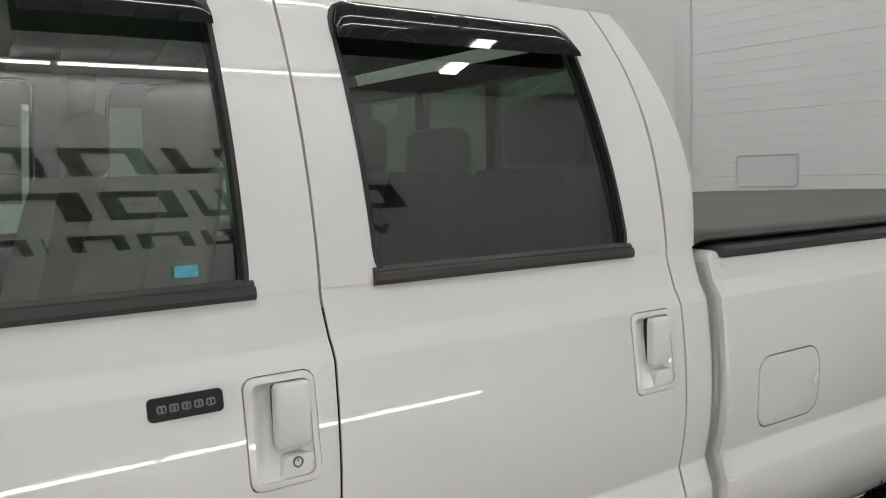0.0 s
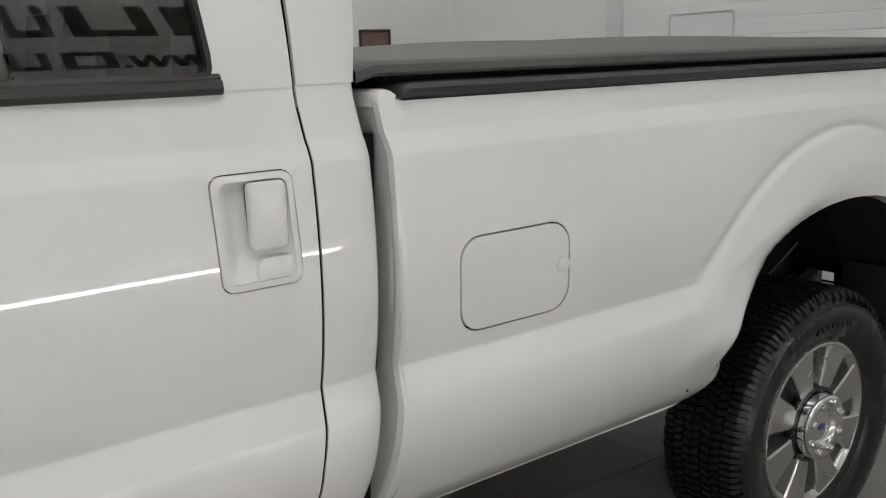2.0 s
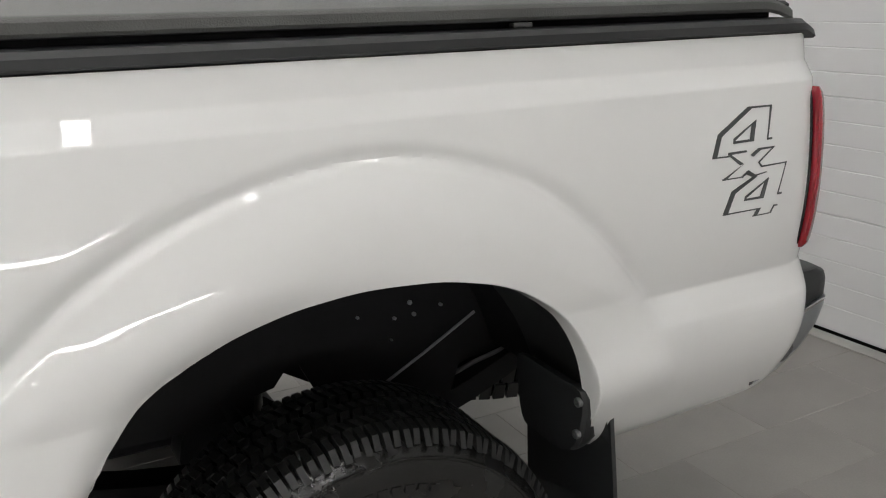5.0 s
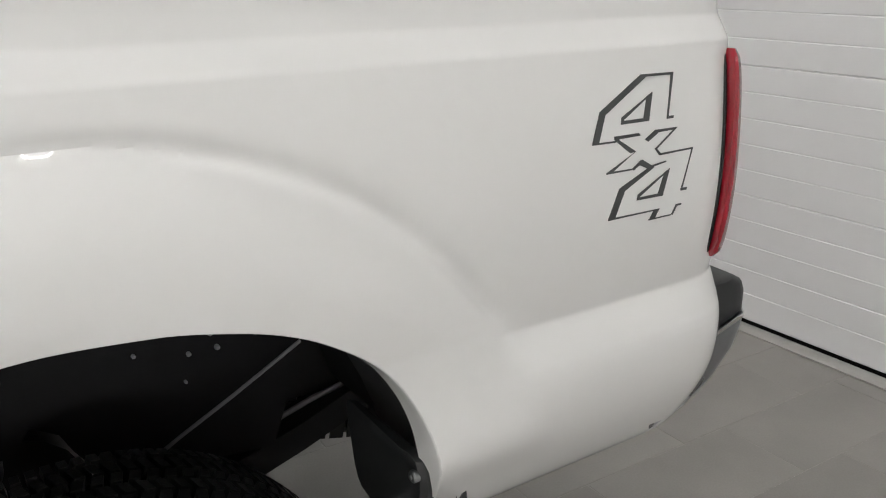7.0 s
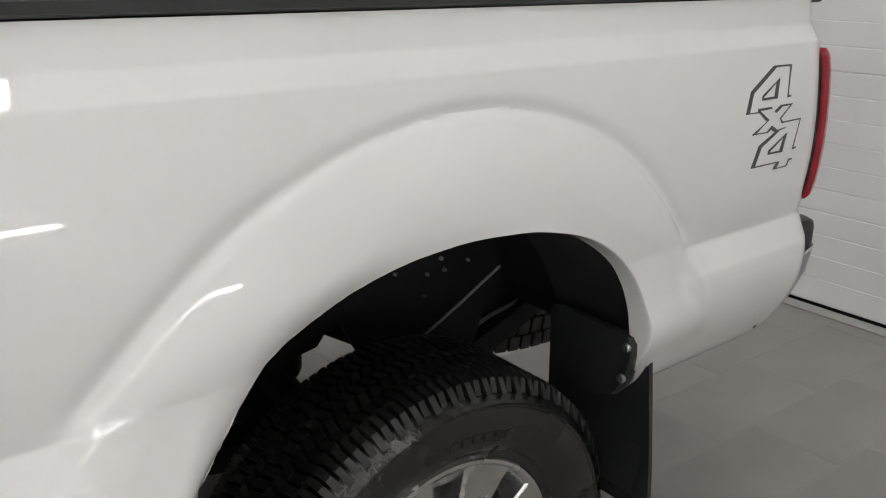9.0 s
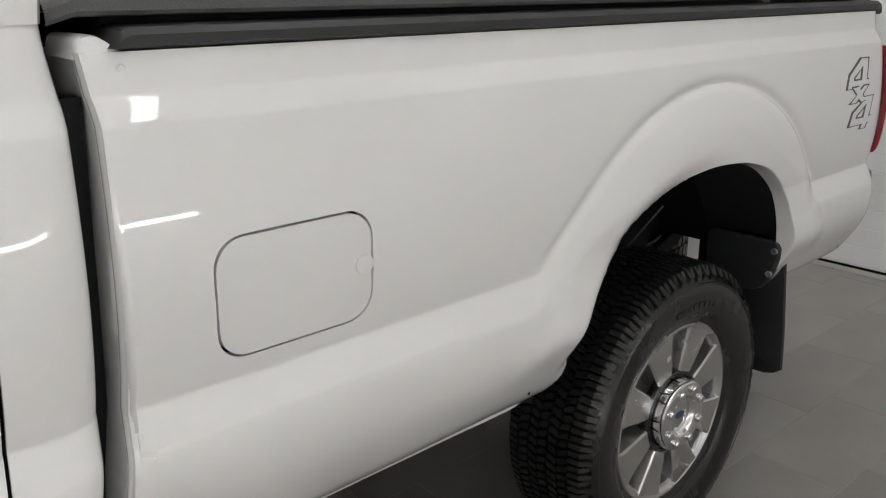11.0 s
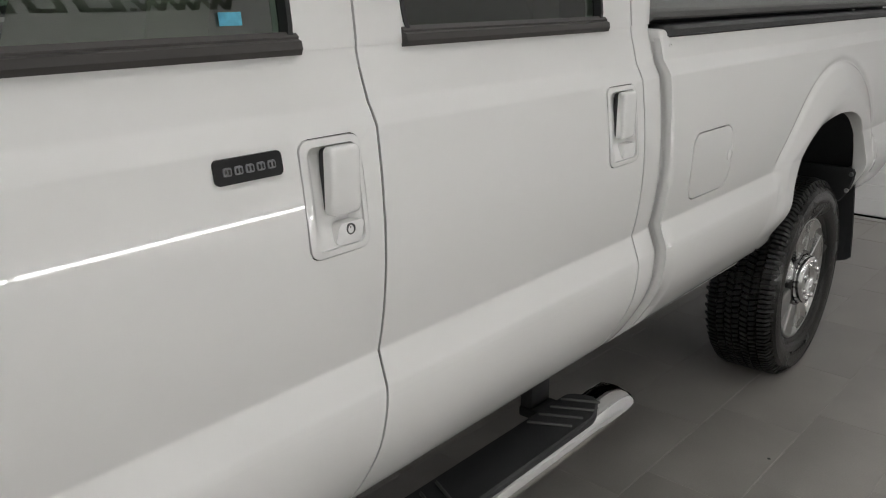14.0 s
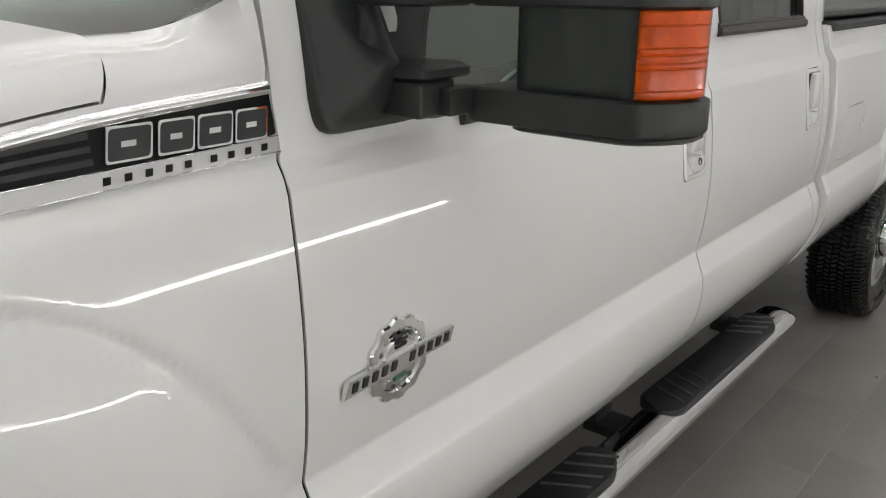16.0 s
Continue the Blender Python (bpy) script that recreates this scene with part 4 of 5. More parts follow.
def cowl_side():
    rings = []
    edge_z = spline([(-4.14, 1.551), (-4.06, 1.553), (-4.0, 1.563), (-3.965, 1.580), (-3.945, 1.600)])
    for x in [SHUT - .0004, SHUT + .005] + span(SHUT + .02, G0 + .009, .012) + [G0 + .013, G0 + .019 - GAP]:
        z0, w = top_b(x) + .004, step01((x + 4.12) / .30) * 1.6
        w = min(1.0, w)
        z1 = edge_z(x)
        y0 = side(x, z0)
        ring = [(x, y0 + .03, z0), (x, y0, z0)]
        for k in range(1, 11):
            s = k / 10
            zc, yc = z0 + (z1 - z0) * math.sin(s * math.pi / 2), y0 + .105 * (1 - math.cos(s * math.pi / 2))
            zl = z0 + (z1 - z0) * s
            ring.append((x + .032 * (1 - w) * math.sin(s * math.pi / 2), (1 - w) * yc + w * (lean(x, zl) + (.012 + .05 * (1 - step01((x + 3.995) / .05))) * s ** 3), (1 - w) * zc + w * zl))
        ring.append((ring[-1][0] + .004, ring[-1][1] + .02, ring[-1][2] - .012))
        rings.append(ring)
    return loft(rings, closed=False)
both("cowl_side", cowl_side, PAINT)
part("cowl", box(-4.13, -3.84, .13, WIDTH - .13, 1.46, 1.535, .02), BLACK, truck, "black plastic cowl")
def shield():
    rings = []
    for k in range(9):
        s = k / 8
        x, z = -3.93 + .76 * s, 1.535 + .53 * s
        rings.append([(x - .10 * (1 - ((y - 1) / .85) ** 2) * (1 - .4 * s), y, z) for y in [.13 + .07 * s + (WIDTH - .26 - .14 * s) * q / 14 for q in range(15)]])
    return loft(rings, closed=False)
part("windshield", shield(), GLASSW, truck, "green-tinted windshield")
both("a_pillar", lambda: loft([[(x - .05, lean(x, z) + .03, z), (x - .02, lean(x, z) + .010, z), (x + .03, lean(x, z) + .004, z), (x + .03, lean(x, z) + .07, z), (x - .06, lean(x, z) + .09, z)] for x, z in [(-3.86 + .72 * s, 1.62 + .47 * s) for s in [k / 8 for k in range(9)]]]), PAINT)
part("front_panel", box(-5.34, -5.28, .16, WIDTH - .16, .62, 1.40, .03), PAINT, truck)
part("front_bumper", box(-5.46, -5.24, .10, WIDTH - .10, .50, .80, .05, 3), CHROME, truck, "chrome front bumper")

# cab back wall with its window, floor, dashboard
bm = bmesh.new()
for x0, x1, y0, y1, z0, z1 in ((-1.585, -1.56, .14, WIDTH - .14, .75, 1.50), (-1.60, -1.565, .20, .42, 1.50, 1.98), (-1.60, -1.565, WIDTH - .42, WIDTH - .20, 1.50, 1.98), (-1.66, -1.60, .24, WIDTH - .24, 1.97, 2.03)):
    box(x0, x1, y0, y1, z0, z1, bm=bm)
part("cab_back", bm, CABTRIM, truck, weld=False)
rw = part("back_window", box(-1.580, -1.575, .42, WIDTH - .42, 1.50, 1.98), GLASSF, truck, "rear cab window")
for y in (.80, 1.20):
    part("window_post", box(-1.595, -1.566, y - .022, y + .022, 1.50, 1.98), CABTRIM, rw)
part("cab_floor", box(-3.9, -1.6, .14, WIDTH - .14, .70, .74), CABTRIM, truck)
part("dashboard", box(-3.95, -3.55, .16, WIDTH - .16, 1.15, 1.50, .06, 3), CABTRIM, truck)
both("door_card", lambda: box(-3.8, -1.70, .105, .125, .75, 1.47), CABTRIM)
both("pillar_trim", lambda: loft([[(x, lean(0, z) + d, z) for x, d in ((-2.66, .05), (-2.55, .05), (-2.56, .10), (-2.65, .10))] for z in (1.45, 1.7, 2.05)]), HEADLINER)


def seat(x, y, w=.56, tilt=.28, up=0.0):
    s = part("seat", box(x - .28, x + .26, y - w / 2, y + w / 2, 1.02, 1.18, .05, 3), SEATCLOTH, truck, "beige leather seat")
    rings = []
    for k in range(8):
        u = k / 7
        z = 1.14 + .56 * u
        xx = x + .20 + tilt * (z - 1.14)
        hw = w / 2 * (1 - .22 * u ** 2.5) * (1 if u < .97 else .93)
        rings.append([(xx + dx, y + sy * hw, z) for dx, sy in ((-.07, -.82), (-.09, -1), (0.03, -1), (.05, -.85), (.05, .85), (.03, 1), (-.09, 1), (-.07, .82), (-.055, 0))])
    part("backrest", loft(rings), SEATCLOTH, s)
    xx = x + .20 + tilt * .66
    bm = box(xx - .06, xx + .05, y - .14, y + .14, 1.70 + up, 1.90 + up, .05, 4)
    part("headrest", bm, SEATCLOTH, s)
    return s


for y in (.55, 1.45):
    seat(-3.05, y)
seat(-1.96, .46, .48, .12)
seat(-1.96, .96, .4, .12, -.06)
seat(-1.96, 1.46, .48, .12)


# door handles, lock, keypad
def frame_ring(cx, cz, w, h, wi, hi, lift, r=.016):
    out, mid, inn = rrect(cx, cz, w, h, r), rrect(cx, cz, w - .008, h - .008, r), rrect(cx, cz, wi, hi, r * .8)
    S = lambda lp, o: [(x, side(x, z) - o, z) for x, z in lp]
    return loft([S(out, -.006), S(out, lift * .6), S(mid, lift), S(inn, lift), S(inn, -.02)], caps=False)


def handle(door_ob, cx, lock):
    cz = 1.266
    d = .006 if lock else 0
    b = part("handle_bezel", frame_ring(cx - d, cz, .140 - 2 * d, .186, .118 - 2 * d, .164, .0045, .019), PAINT, door_ob)
    # the cup: deep behind the flap, rising to a tongue below
    bm = bmesh.new()
    xs = span(cx - .0595, cx + .0595 - 2 * d, .0085)
    zs = span(cz - .0825, cz + .0825, .0083)
    g = {}
    for i, x in enumerate(xs):
        for j, z in enumerate(zs):
            ex = min((x - xs[0]) / .03, (xs[-1] - x) / .02, 1)
            ez = min((z - zs[0]) / .045, (zs[-1] - z) / .014, 1)
            deep = .019 * step01(max(0, min(ex, 1))) * step01(max(0, min(ez, 1)))
            g[i, j] = bm.verts.new((x, side(x, z) + .001 + deep, z))
    for i in range(len(xs) - 1):
        for j in range(len(zs) - 1):
            bm.faces.new((g[i, j], g[i + 1, j], g[i + 1, j + 1], g[i, j + 1]))
    part("handle_cup", bm, PAINT, b)
    fl = bmesh.new()
    fx = cx + .0135 + (0 if lock else .007)
    out = rrect(fx, 1.289, .065, .112, .010)
    P = lambda lp, y: [(x, side(cx, 1.29) + y, z) for x, z in lp]
    q = lambda k: [(fx + (x - fx) * k, 1.289 + (z - 1.289) * k) for x, z in out]
    loft([P(out, .0095), P(out, -.003), P(q(.985), -.0050), P(q(.95), -.0072), P(q(.86), -.0094), P(q(.6), -.0112), P(q(.2), -.0122)], bm=fl)
    part("handle_flap", fl, PAINT, b)
    wl = bmesh.new()
    big = rrect(fx, 1.289, .060, .107, .009)
    loft([P(big, .0085), P(big, .022)], bm=wl)
    part("flap_well", wl, GLOSSBLK, b, "black gap behind the flap")
    part("bezel_gasket", frame_ring(cx - d, cz, .146 - 2 * d, .192, .132 - 2 * d, .178, -.005, .020), GLOSSBLK, b, "black gasket")
    part("lower_tongue", patch([(x + (z - 1.205) * .35, z) for x, z in rrect(fx + .0015, 1.204, .056, .034, .010)], rings=3, lift=.003, flange=.02, crown=.002), PAINT, b)
    if lock:
        bm = bmesh.new()
        c = (cx + .014, side(cx, 1.210) - .004, 1.210)
        loft([[(c[0] + r * math.cos(a), c[1] + d, c[2] + r * math.sin(a)) for a in [2 * math.pi * k / 20 for k in range(20)]] for r, d in ((.0095, .012), (.0095, -.002), (.008, -.003), (.0065, -.001), (.006, .004))], bm=bm)
        part("lock_cylinder", bm, mat("lock_steel", (.12, .12, .12), .35, metal=.8), b, "steel key lock")
        part("key_slot", box(c[0] - .001, c[0] + .001, c[1] - .0005, c[1] + .004, c[2] - .0045, c[2] + .0045), GLOSSBLK, b)


handle(fd, HF, True)
handle(rd, HR, False)

kp_o = rrect(-2.870, 1.336, .120, .036, .008)
kp = part("keypad", patch([(x, z) for x, z in kp_o], rings=3, lift=.004, flange=.012, crown=0), mat("keypad_black", (.006, .006, .0065), .32, spec=.3), fd, "black five-button entry keypad")
for k in range(5):
    cx = -2.870 + (k - 2) * .0195
    part("key", patch(rrect(cx, 1.336, .0145, .012, .003, 3), rings=2, lift=.0058, flange=.003), mat("keypad_grey", (.16, .16, .17), .4) if k == 0 else bpy.data.materials["keypad_grey"], kp)
    for dx in (-.0032, .0032):
        part("key_mark", patch(rrect(cx + dx, 1.336, .0028, .007, .001, 2), rings=1, lift=.0068, flange=.002), GLOSSBLK, kp)
# window stickers
part("sticker", pane([(-2.858, 1.530), (-2.818, 1.530), (-2.818, 1.549), (-2.858, 1.549)], .012), mat("blue_sticker", (.08, .35, .48), .5, vary=.2, vscale=60), fd, "small blue sticker inside the window")

sheet = part("window_sheet", mirrored(pane([(-3.04, 1.62), (-2.775, 1.62), (-2.775, 2.02), (-3.04, 2.02)], .030)), mat("sheet_paper", (.62, .66, .63), .7, vary=.04), truck, "pale price sheet taped inside the far window")
for z in (1.72, 1.88):
    part("sheet_line", mirrored(pane([(-3.03, z), (-2.785, z), (-2.785, z + .006), (-3.03, z + .006)], .0325)), DECAL, sheet)

# side step: oval chrome bar, two pads, brackets
STEP_ENDS = [(.006, .006, .140), (.012, .000, .142), (.030, -.006, .142), (.07, -.007, .140), (.15, -.007, .135)]
step_rings = []
for x, y0, y1 in [(-3.98 + d, a + .026 * (d < .01), b) for d, a, b in STEP_ENDS] + [(x, -.007, .132) for x in span(-3.75, -1.80, .1)] + [(-1.572 - d, a, b) for d, a, b in reversed(STEP_ENDS)]:
    h = .035 if -3.96 < x < -1.592 else .030
    step_rings.append([(x, (y0 + y1) / 2 + (y1 - y0) / 2 * math.cos(a), .449 + h * math.sin(a)) for a in [2 * math.pi * k / 20 for k in range(20)]])
for shrink in (.72, .3):
    for end, dx in ((0, -.007), (-1, .007)):
        src = step_rings[end]
        cy = sum(p[1] for p in src) / 20
        ring = [(p[0] + dx * shrink, cy + (p[1] - cy) * shrink, .449 + (p[2] - .449) * shrink) for p in src]
        step_rings.insert(0, ring) if end == 0 else step_rings.append(ring)
step = part("side_step", loft(step_rings), CHROME, truck, "chrome oval tube side step")
step.location.y = -.008
RIBS = mat("rubbed_rib", (.075, .078, .075), .32, bump=.1, bscale=300)
for x0, x1 in ((-2.62, -1.69), (-3.78, -2.86)):
    out = smooth_loop([(x0, .055), (x0 + .05, .012), (x1 - .10, .008), (x1, .060), (x1 - .03, .140), (x0 + .06, .150)], .03)
    bm = bmesh.new()
    loft([[(x, y, z) for x, y in lp] for lp, z in ((out, .462), (out, .484), ([((x - (x0 + x1) / 2) * .985 + (x0 + x1) / 2, (y - .08) * .92 + .08) for x, y in out], .490))], bm=bm)
    pad = part("step_pad", bm, BLACK, step, "black ribbed plastic tread pad")
    for u in (.13, .19, .25, .31, .76, .82, .88, .94):
        x = x0 + (x1 - x0) * u
        b2 = box(x - .004, x + .004, .036 if u > .9 else 0.026, .128, .488, .4955, .0025, 2)
        for v in b2.verts:
            v.co.x += (.128 - v.co.y) * (.55 if u > .5 else -.45) - (.03 if u > .5 else -.02)
        part("tread_rib", b2, RIBS, pad)
for x in (-1.80, -2.70, -3.70):
    bm = box(x - .05, x + .05, .08, .22, .44, .47, .006)
    box(x - .045, x + .045, .18, .22, .455, .60, .006, bm=bm)
    part("bracket", bm, BLACK, step, weld=False)
part("far_side_step", box(-3.95, -1.6, WIDTH - .10, WIDTH, .425, .475, .02, 3), CHROME, truck)

# mirror: sail, double arm, housing, amber lens
sail = smooth_loop([(-3.862, 1.4205), (-3.70, 1.421), (-3.605, 1.428), (-3.635, 1.446), (-3.688, 1.50), (-3.722, 1.60), (-3.745, 1.70), (-3.80, 1.69), (-3.866, 1.63)], .03)
def sailbm():
    bm = bmesh.new()
    c = (-3.765, 1.52)
    sh = lambda k, o: [(c[0] + (x - c[0]) * k, lean(0, z) + .014 * step01((z - 1.44) / .1) - o, c[1] + (z - c[1]) * k) for x, z in sail]
    loft([sh(1.0, -.01), sh(1.0, .008), sh(.985, .016), sh(.96, .020), sh(.92, .0195), sh(.87, .0205), sh(.80, .025), sh(.70, .032), sh(.58, .039), sh(.44, .044), sh(.28, .047), sh(.1, .048)], bm=bm)
    return bm
mir = part("side_mirror", sailbm(), MIRRORBLK, truck, "black telescopic towing mirror with amber lamp", angle=70)
part("sail_filler", prism([(-3.76, 1.423), (-3.652, 1.423), (-3.612, 1.58), (-3.50, 1.722), (-3.55, 1.765), (-3.72, 1.68)], -.003, .004, place=lambda v: Vector((v.x, v.y + lean(v.x, v.z), v.z))), BLACK, mir)
for z0, z1, up in ((1.438, 1.487, 1), (1.602, 1.660, -1)):
    part("mirror_arm_socket", box(-3.762, -3.685, -.060, .06, z0, z1, .007, 3), MIRRORBLK, mir)
    zc = z1 + .0015 if up > 0 else z0 - .0215
    part("mirror_arm_cap", loft([[(x, y, z) for x, y in smooth_loop([(-3.764 - g, .06), (-3.764 - g, -.066 - g), (-3.655 + g, -.066 - g), (-3.655 + g, .06)], .012)] for z, g in ((zc, -.004), (zc + .003, 0), (zc + .013, 0), (zc + .020, -.012))]), MIRRORBLK, mir)
    part("mirror_arm", box(-3.722, -3.655, -.080, -.05, z0 + .002, z1 - .0105, .004, 2), MIRRORBLK, mir)


def plan_loft(levels, bm=None):
    """Stack plan outlines: (outline, z, grow)."""
    rings = []
    for outline, z, grow in levels:
        cx, cy = sum(p[0] for p in outline) / len(outline), sum(p[1] for p in outline) / len(outline)
        rings.append([(x + grow * (1 if x > cx else -1), y + grow * (1 if y > cy else -1), z) for x, y in outline])
    return loft(rings, bm=bm)


shell = smooth_loop([(-3.662, -.130), (-3.662, -.316), (-3.598, -.360), (-3.55, -.356), (-3.530, -.33), (-3.530, -.130)], .03)
bar = smooth_loop([(-3.674, -.066), (-3.674, -.20), (-3.674, -.318), (-3.640, -.350), (-3.598, -.367), (-3.55, -.364), (-3.525, -.335), (-3.525, -.066)], .012)
part("mirror_housing", plan_loft([(shell, 1.47, -.004), (shell, 1.476, 0), (shell, 1.70, 0), (shell, 1.77, -.012), (shell, 1.79, -.03)]), mat("mirror_front_panel", (.028, .034, .031), .38, bump=.1, bscale=1500, vary=.08), mir, "dark mirror housing front")
part("mirror_lower_bar", plan_loft([(bar, 1.4285, -.006), (bar, 1.430, -.002), (bar, 1.434, 0), (bar, 1.469, 0), (bar, 1.473, -.001), (bar, 1.4755, -.005)]), MIRRORBLK, mir)
under = smooth_loop([(-3.668, -.130), (-3.671, -.316), (-3.638, -.347), (-3.598, -.364), (-3.55, -.360), (-3.53, -.335), (-3.53, -.130)], .03, 7)
part("mirror_bottom_plate", plan_loft([(under, 1.4195, -.016), (under, 1.4205, -.009), (under, 1.4220, -.003), (under, 1.424, 0), (under, 1.4283, 0)]), MIRRORBLK, mir)
part("mirror_upper_bar", plan_loft([(bar, 1.581, -.006), (bar, 1.585, -.001), (bar, 1.65, -.002), (bar, 1.66, -.012)]), MIRRORBLK, mir)
lens_o = [(-3.666, -.312), (-3.667, -.322), (-3.656, -.333), (-3.636, -.348), (-3.612, -.361), (-3.594, -.367), (-3.586, -.366), (-3.590, -.35), (-3.62, -.335), (-3.65, -.31)]
bm = bmesh.new()
rings = []
for k in range(27):
    z = 1.477 + .104 * k / 26
    g = (-.003 if k in (0, 26) else 0)
    rings.append([(x - g, y - g, z) for x, y in lens_o])
loft(rings, bm=bm)
lens = part("amber_lens", bm, AMBER, mir, "amber marker lamp lens", angle=80)
for z, h in ((1.488, .0012), (1.514, .0015), (1.522, .0025), (1.530, .0015), (1.538, .0012), (1.564, .0012)):
    part("lens_rib", loft([[(x - g, y - g, z + d) for x, y in lens_o] for d, g in ((-h, .0008), (0, .0024), (h, .0008))]), AMBER, lens)
part("mirror_glass", box(-3.529, -3.527, -.325, -.14, 1.49, 1.76), CHROME, mir)

# ---- badges: chrome strip with dark slats on the fender, blocks for its letters ----
def on_side(bm, f=side, off=0.0):
    for v in bm.verts:
        v.co.y += f(v.co.x, v.co.z) - off
    return bm


def band(x0, x1, lo, hi, t, domed=False, n=36, f=fender_side):
    """A raised band on the fender between two lines."""
    rings = []
    for x in span(x0, x1, (x1 - x0) / n):
        a, b = lo(x), hi(x)
        ring = [(x, f(x, a) + .006, a), (x, f(x, a) - t * .6, a)]
        for k in range(9):
            z = a + (b - a) * (.10 + .80 * k / 8)
            ring.append((x, f(x, z) - (t * (.35 + .65 * math.sqrt(max(0, 1 - ((k - 4) / 4.6) ** 2))) if domed else t), z))
        rings.append(ring + [(x, f(x, b) - t * .6, b), (x, f(x, b) + .006, b)])
    return loft(rings)


BADGEBLK = mat("badge_black", (.004, .004, .0045), .35, spec=.2, vary=.1)
badge = part("fender_vent", band(-4.60, -3.9265, low_b, top_b, .003), BADGEBLK, truck, "black slatted fender vent in a chrome frame")
part("chrome_top", band(-4.62, -3.9265, lambda x: top_b(x) - .013, lambda x: top_b(x) + .002, .008, True), CHROME, badge)
part("chrome_plate", band(-4.62, -3.9265, low_b, lambda x: low_b(x) + .022, .006), mat("satin_chrome", (.50, .50, .50), .30, metal=1.0, vary=.05), badge)
for lo, hi in ((0, .003), (.019, .0225)):
    part("chrome_line", band(-4.62, -3.9262, lambda x: low_b(x) + lo, lambda x: low_b(x) + hi, .0085, True), CHROME, badge)
for k in range(3):
    part("slat", band(-4.55, -4.165, lambda x, k=k: low_b(x) + .028 + .0145 * k * (top_b(x) - low_b(x)) / .085, lambda x, k=k: low_b(x) + .035 + .0145 * k * (top_b(x) - low_b(x)) / .085, .006), BLACK, badge)
# four slanting chrome-edged blocks in place of the badge's characters
satin = bpy.data.materials["satin_chrome"]
place_b = lambda lp, t0, t1: on_side(prism([(-4.159 + x, 1.4312 + z) for x, z in lp], -t1, -t0), fender_side)
def block(x0, x1, slots):
    """One chrome-edged block with a dark face and short slots."""
    edge = lambda g: smooth_loop([(x0 + g + .28 * g, g), (x1 - g, g), (x1 - g + .0085, .037 - g), (x0 + g + .0085, .037 - g)], .0045, 3)
    ob = part("badge_block", place_b(edge(0.0), .001, .010), CHROME, badge)
    part("badge_block_face", place_b(edge(.0026), .0095, .0108), FACEGREY, ob)
    for u0, u1, z0, z1 in slots:
        lp = [(x0 + u0 + .23 * z0, z0), (x0 + u1 + .23 * z0, z0), (x0 + u1 + .23 * z1, z1), (x0 + u0 + .23 * z1, z1)]
        part("badge_block_slot", place_b(lp, .0105, .0118), CHROME, ob)


FACEGREY = mat("badge_grey", (.020, .021, .022), .45, vary=.1)
for x0, x1 in ((.004, .058), (.0645, .111), (.1145, .163), (.1665, .214)):
    w = x1 - x0
    block(x0, x1, ((.30 * w, .62 * w, .0155, .0215),))
# small marks below: bars
for x0, n in ((-4.160, 9), (-4.62, 6)):
    for k in range(n):
        x = x0 + .0245 * k + (.010 if k > 4 and n == 9 else 0)
        part("badge_bar", on_side(prism([(x, low_b(x) + .0065), (x + .008, low_b(x) + .0067), (x + .0095, low_b(x) + .0145), (x + .0015, low_b(x) + .0143)], -.0078, -.005), fender_side), BADGEBLK, badge)

# round toothed emblem on the front door, with a slanting plate
EX, EZ = -3.768, 1.091
bm = bmesh.new()
outer = []
for k in range(72):
    a = 2 * math.pi * k / 72
    r = .064 + (.0035 if (k % 6) < 3 else 0)
    outer.append((EX + r * math.cos(a) * .98, EZ + r * math.sin(a)))
S = lambda lp, o: [(x, side(x, z) - o, z) for x, z in lp]
sc = lambda k: [(EX + (x - EX) * k, EZ + (z - EZ) * k) for x, z in outer]
circ = lambda r: [(EX + r * math.cos(2 * math.pi * k / 72), EZ + r * math.sin(2 * math.pi * k / 72)) for k in range(72)]
loft([S(outer, -.002), S(outer, .005), S(sc(.95), .008), S(circ(.050), .008), S(circ(.047), .004), S(circ(.036), .004), S(circ(.033), .007), S(circ(.004), .007)], bm=bm)
emblem = part("round_emblem", bm, CHROME, fd, "round toothed chrome emblem with slanting plate")
for k in range(14):
    a = 2 * math.pi * k / 14
    part("emblem_pit", patch([(EX + .0425 * math.cos(a) + .0042 * math.cos(q), EZ + .0425 * math.sin(a) + .0042 * math.sin(q)) for q in [2 * math.pi * i / 8 for i in range(8)]], rings=1, lift=.0052, flange=.002), satin if k % 2 else POCKET, emblem)
plate = lambda k, o, t: on_side(prism([(EX - .118 - k, EZ - .018 - k), (EX + .112 + k, EZ - .008 - k), (EX + .120 + k, EZ + .016 + k), (EX - .108 - k, EZ + .006 + k)], -t, -o), side)
part("emblem_plate", plate(.0, .004, .012), CHROME, emblem)
for k in range(11):
    if k == 5:
        continue
    x = EX - .105 + .0198 * k
    z = EZ - .0135 + .0435 * (x - EX + .105)
    part("emblem_bar", on_side(prism([(x + .002, z + .001), (x + .0115, z + .0014), (x + .0148, z + .0155), (x + .0053, z + .0151)], -.0135, -.0115), side), BLACK, emblem)
for i, (zo, w) in enumerate(((.036, .030), (.028, .026), (.020, .022), (-.030, .026))):
    part("emblem_line", on_side(prism([(EX - w / 2, EZ + zo), (EX + w / 2, EZ + zo + .002), (EX + w / 2 + .002, EZ + zo + .0065), (EX - w / 2 + .002, EZ + zo + .0045)], -.0095, -.0065), side), BLACK if i < 3 else mat("emblem_green", (.05, .16, .10), .4), emblem)

# ---- four-by-four decal on the bed's tail end: dark outline strokes ----
decal = part("decal", bmesh.new(), DECAL, truck, "charcoal outlined 4x4 decal")


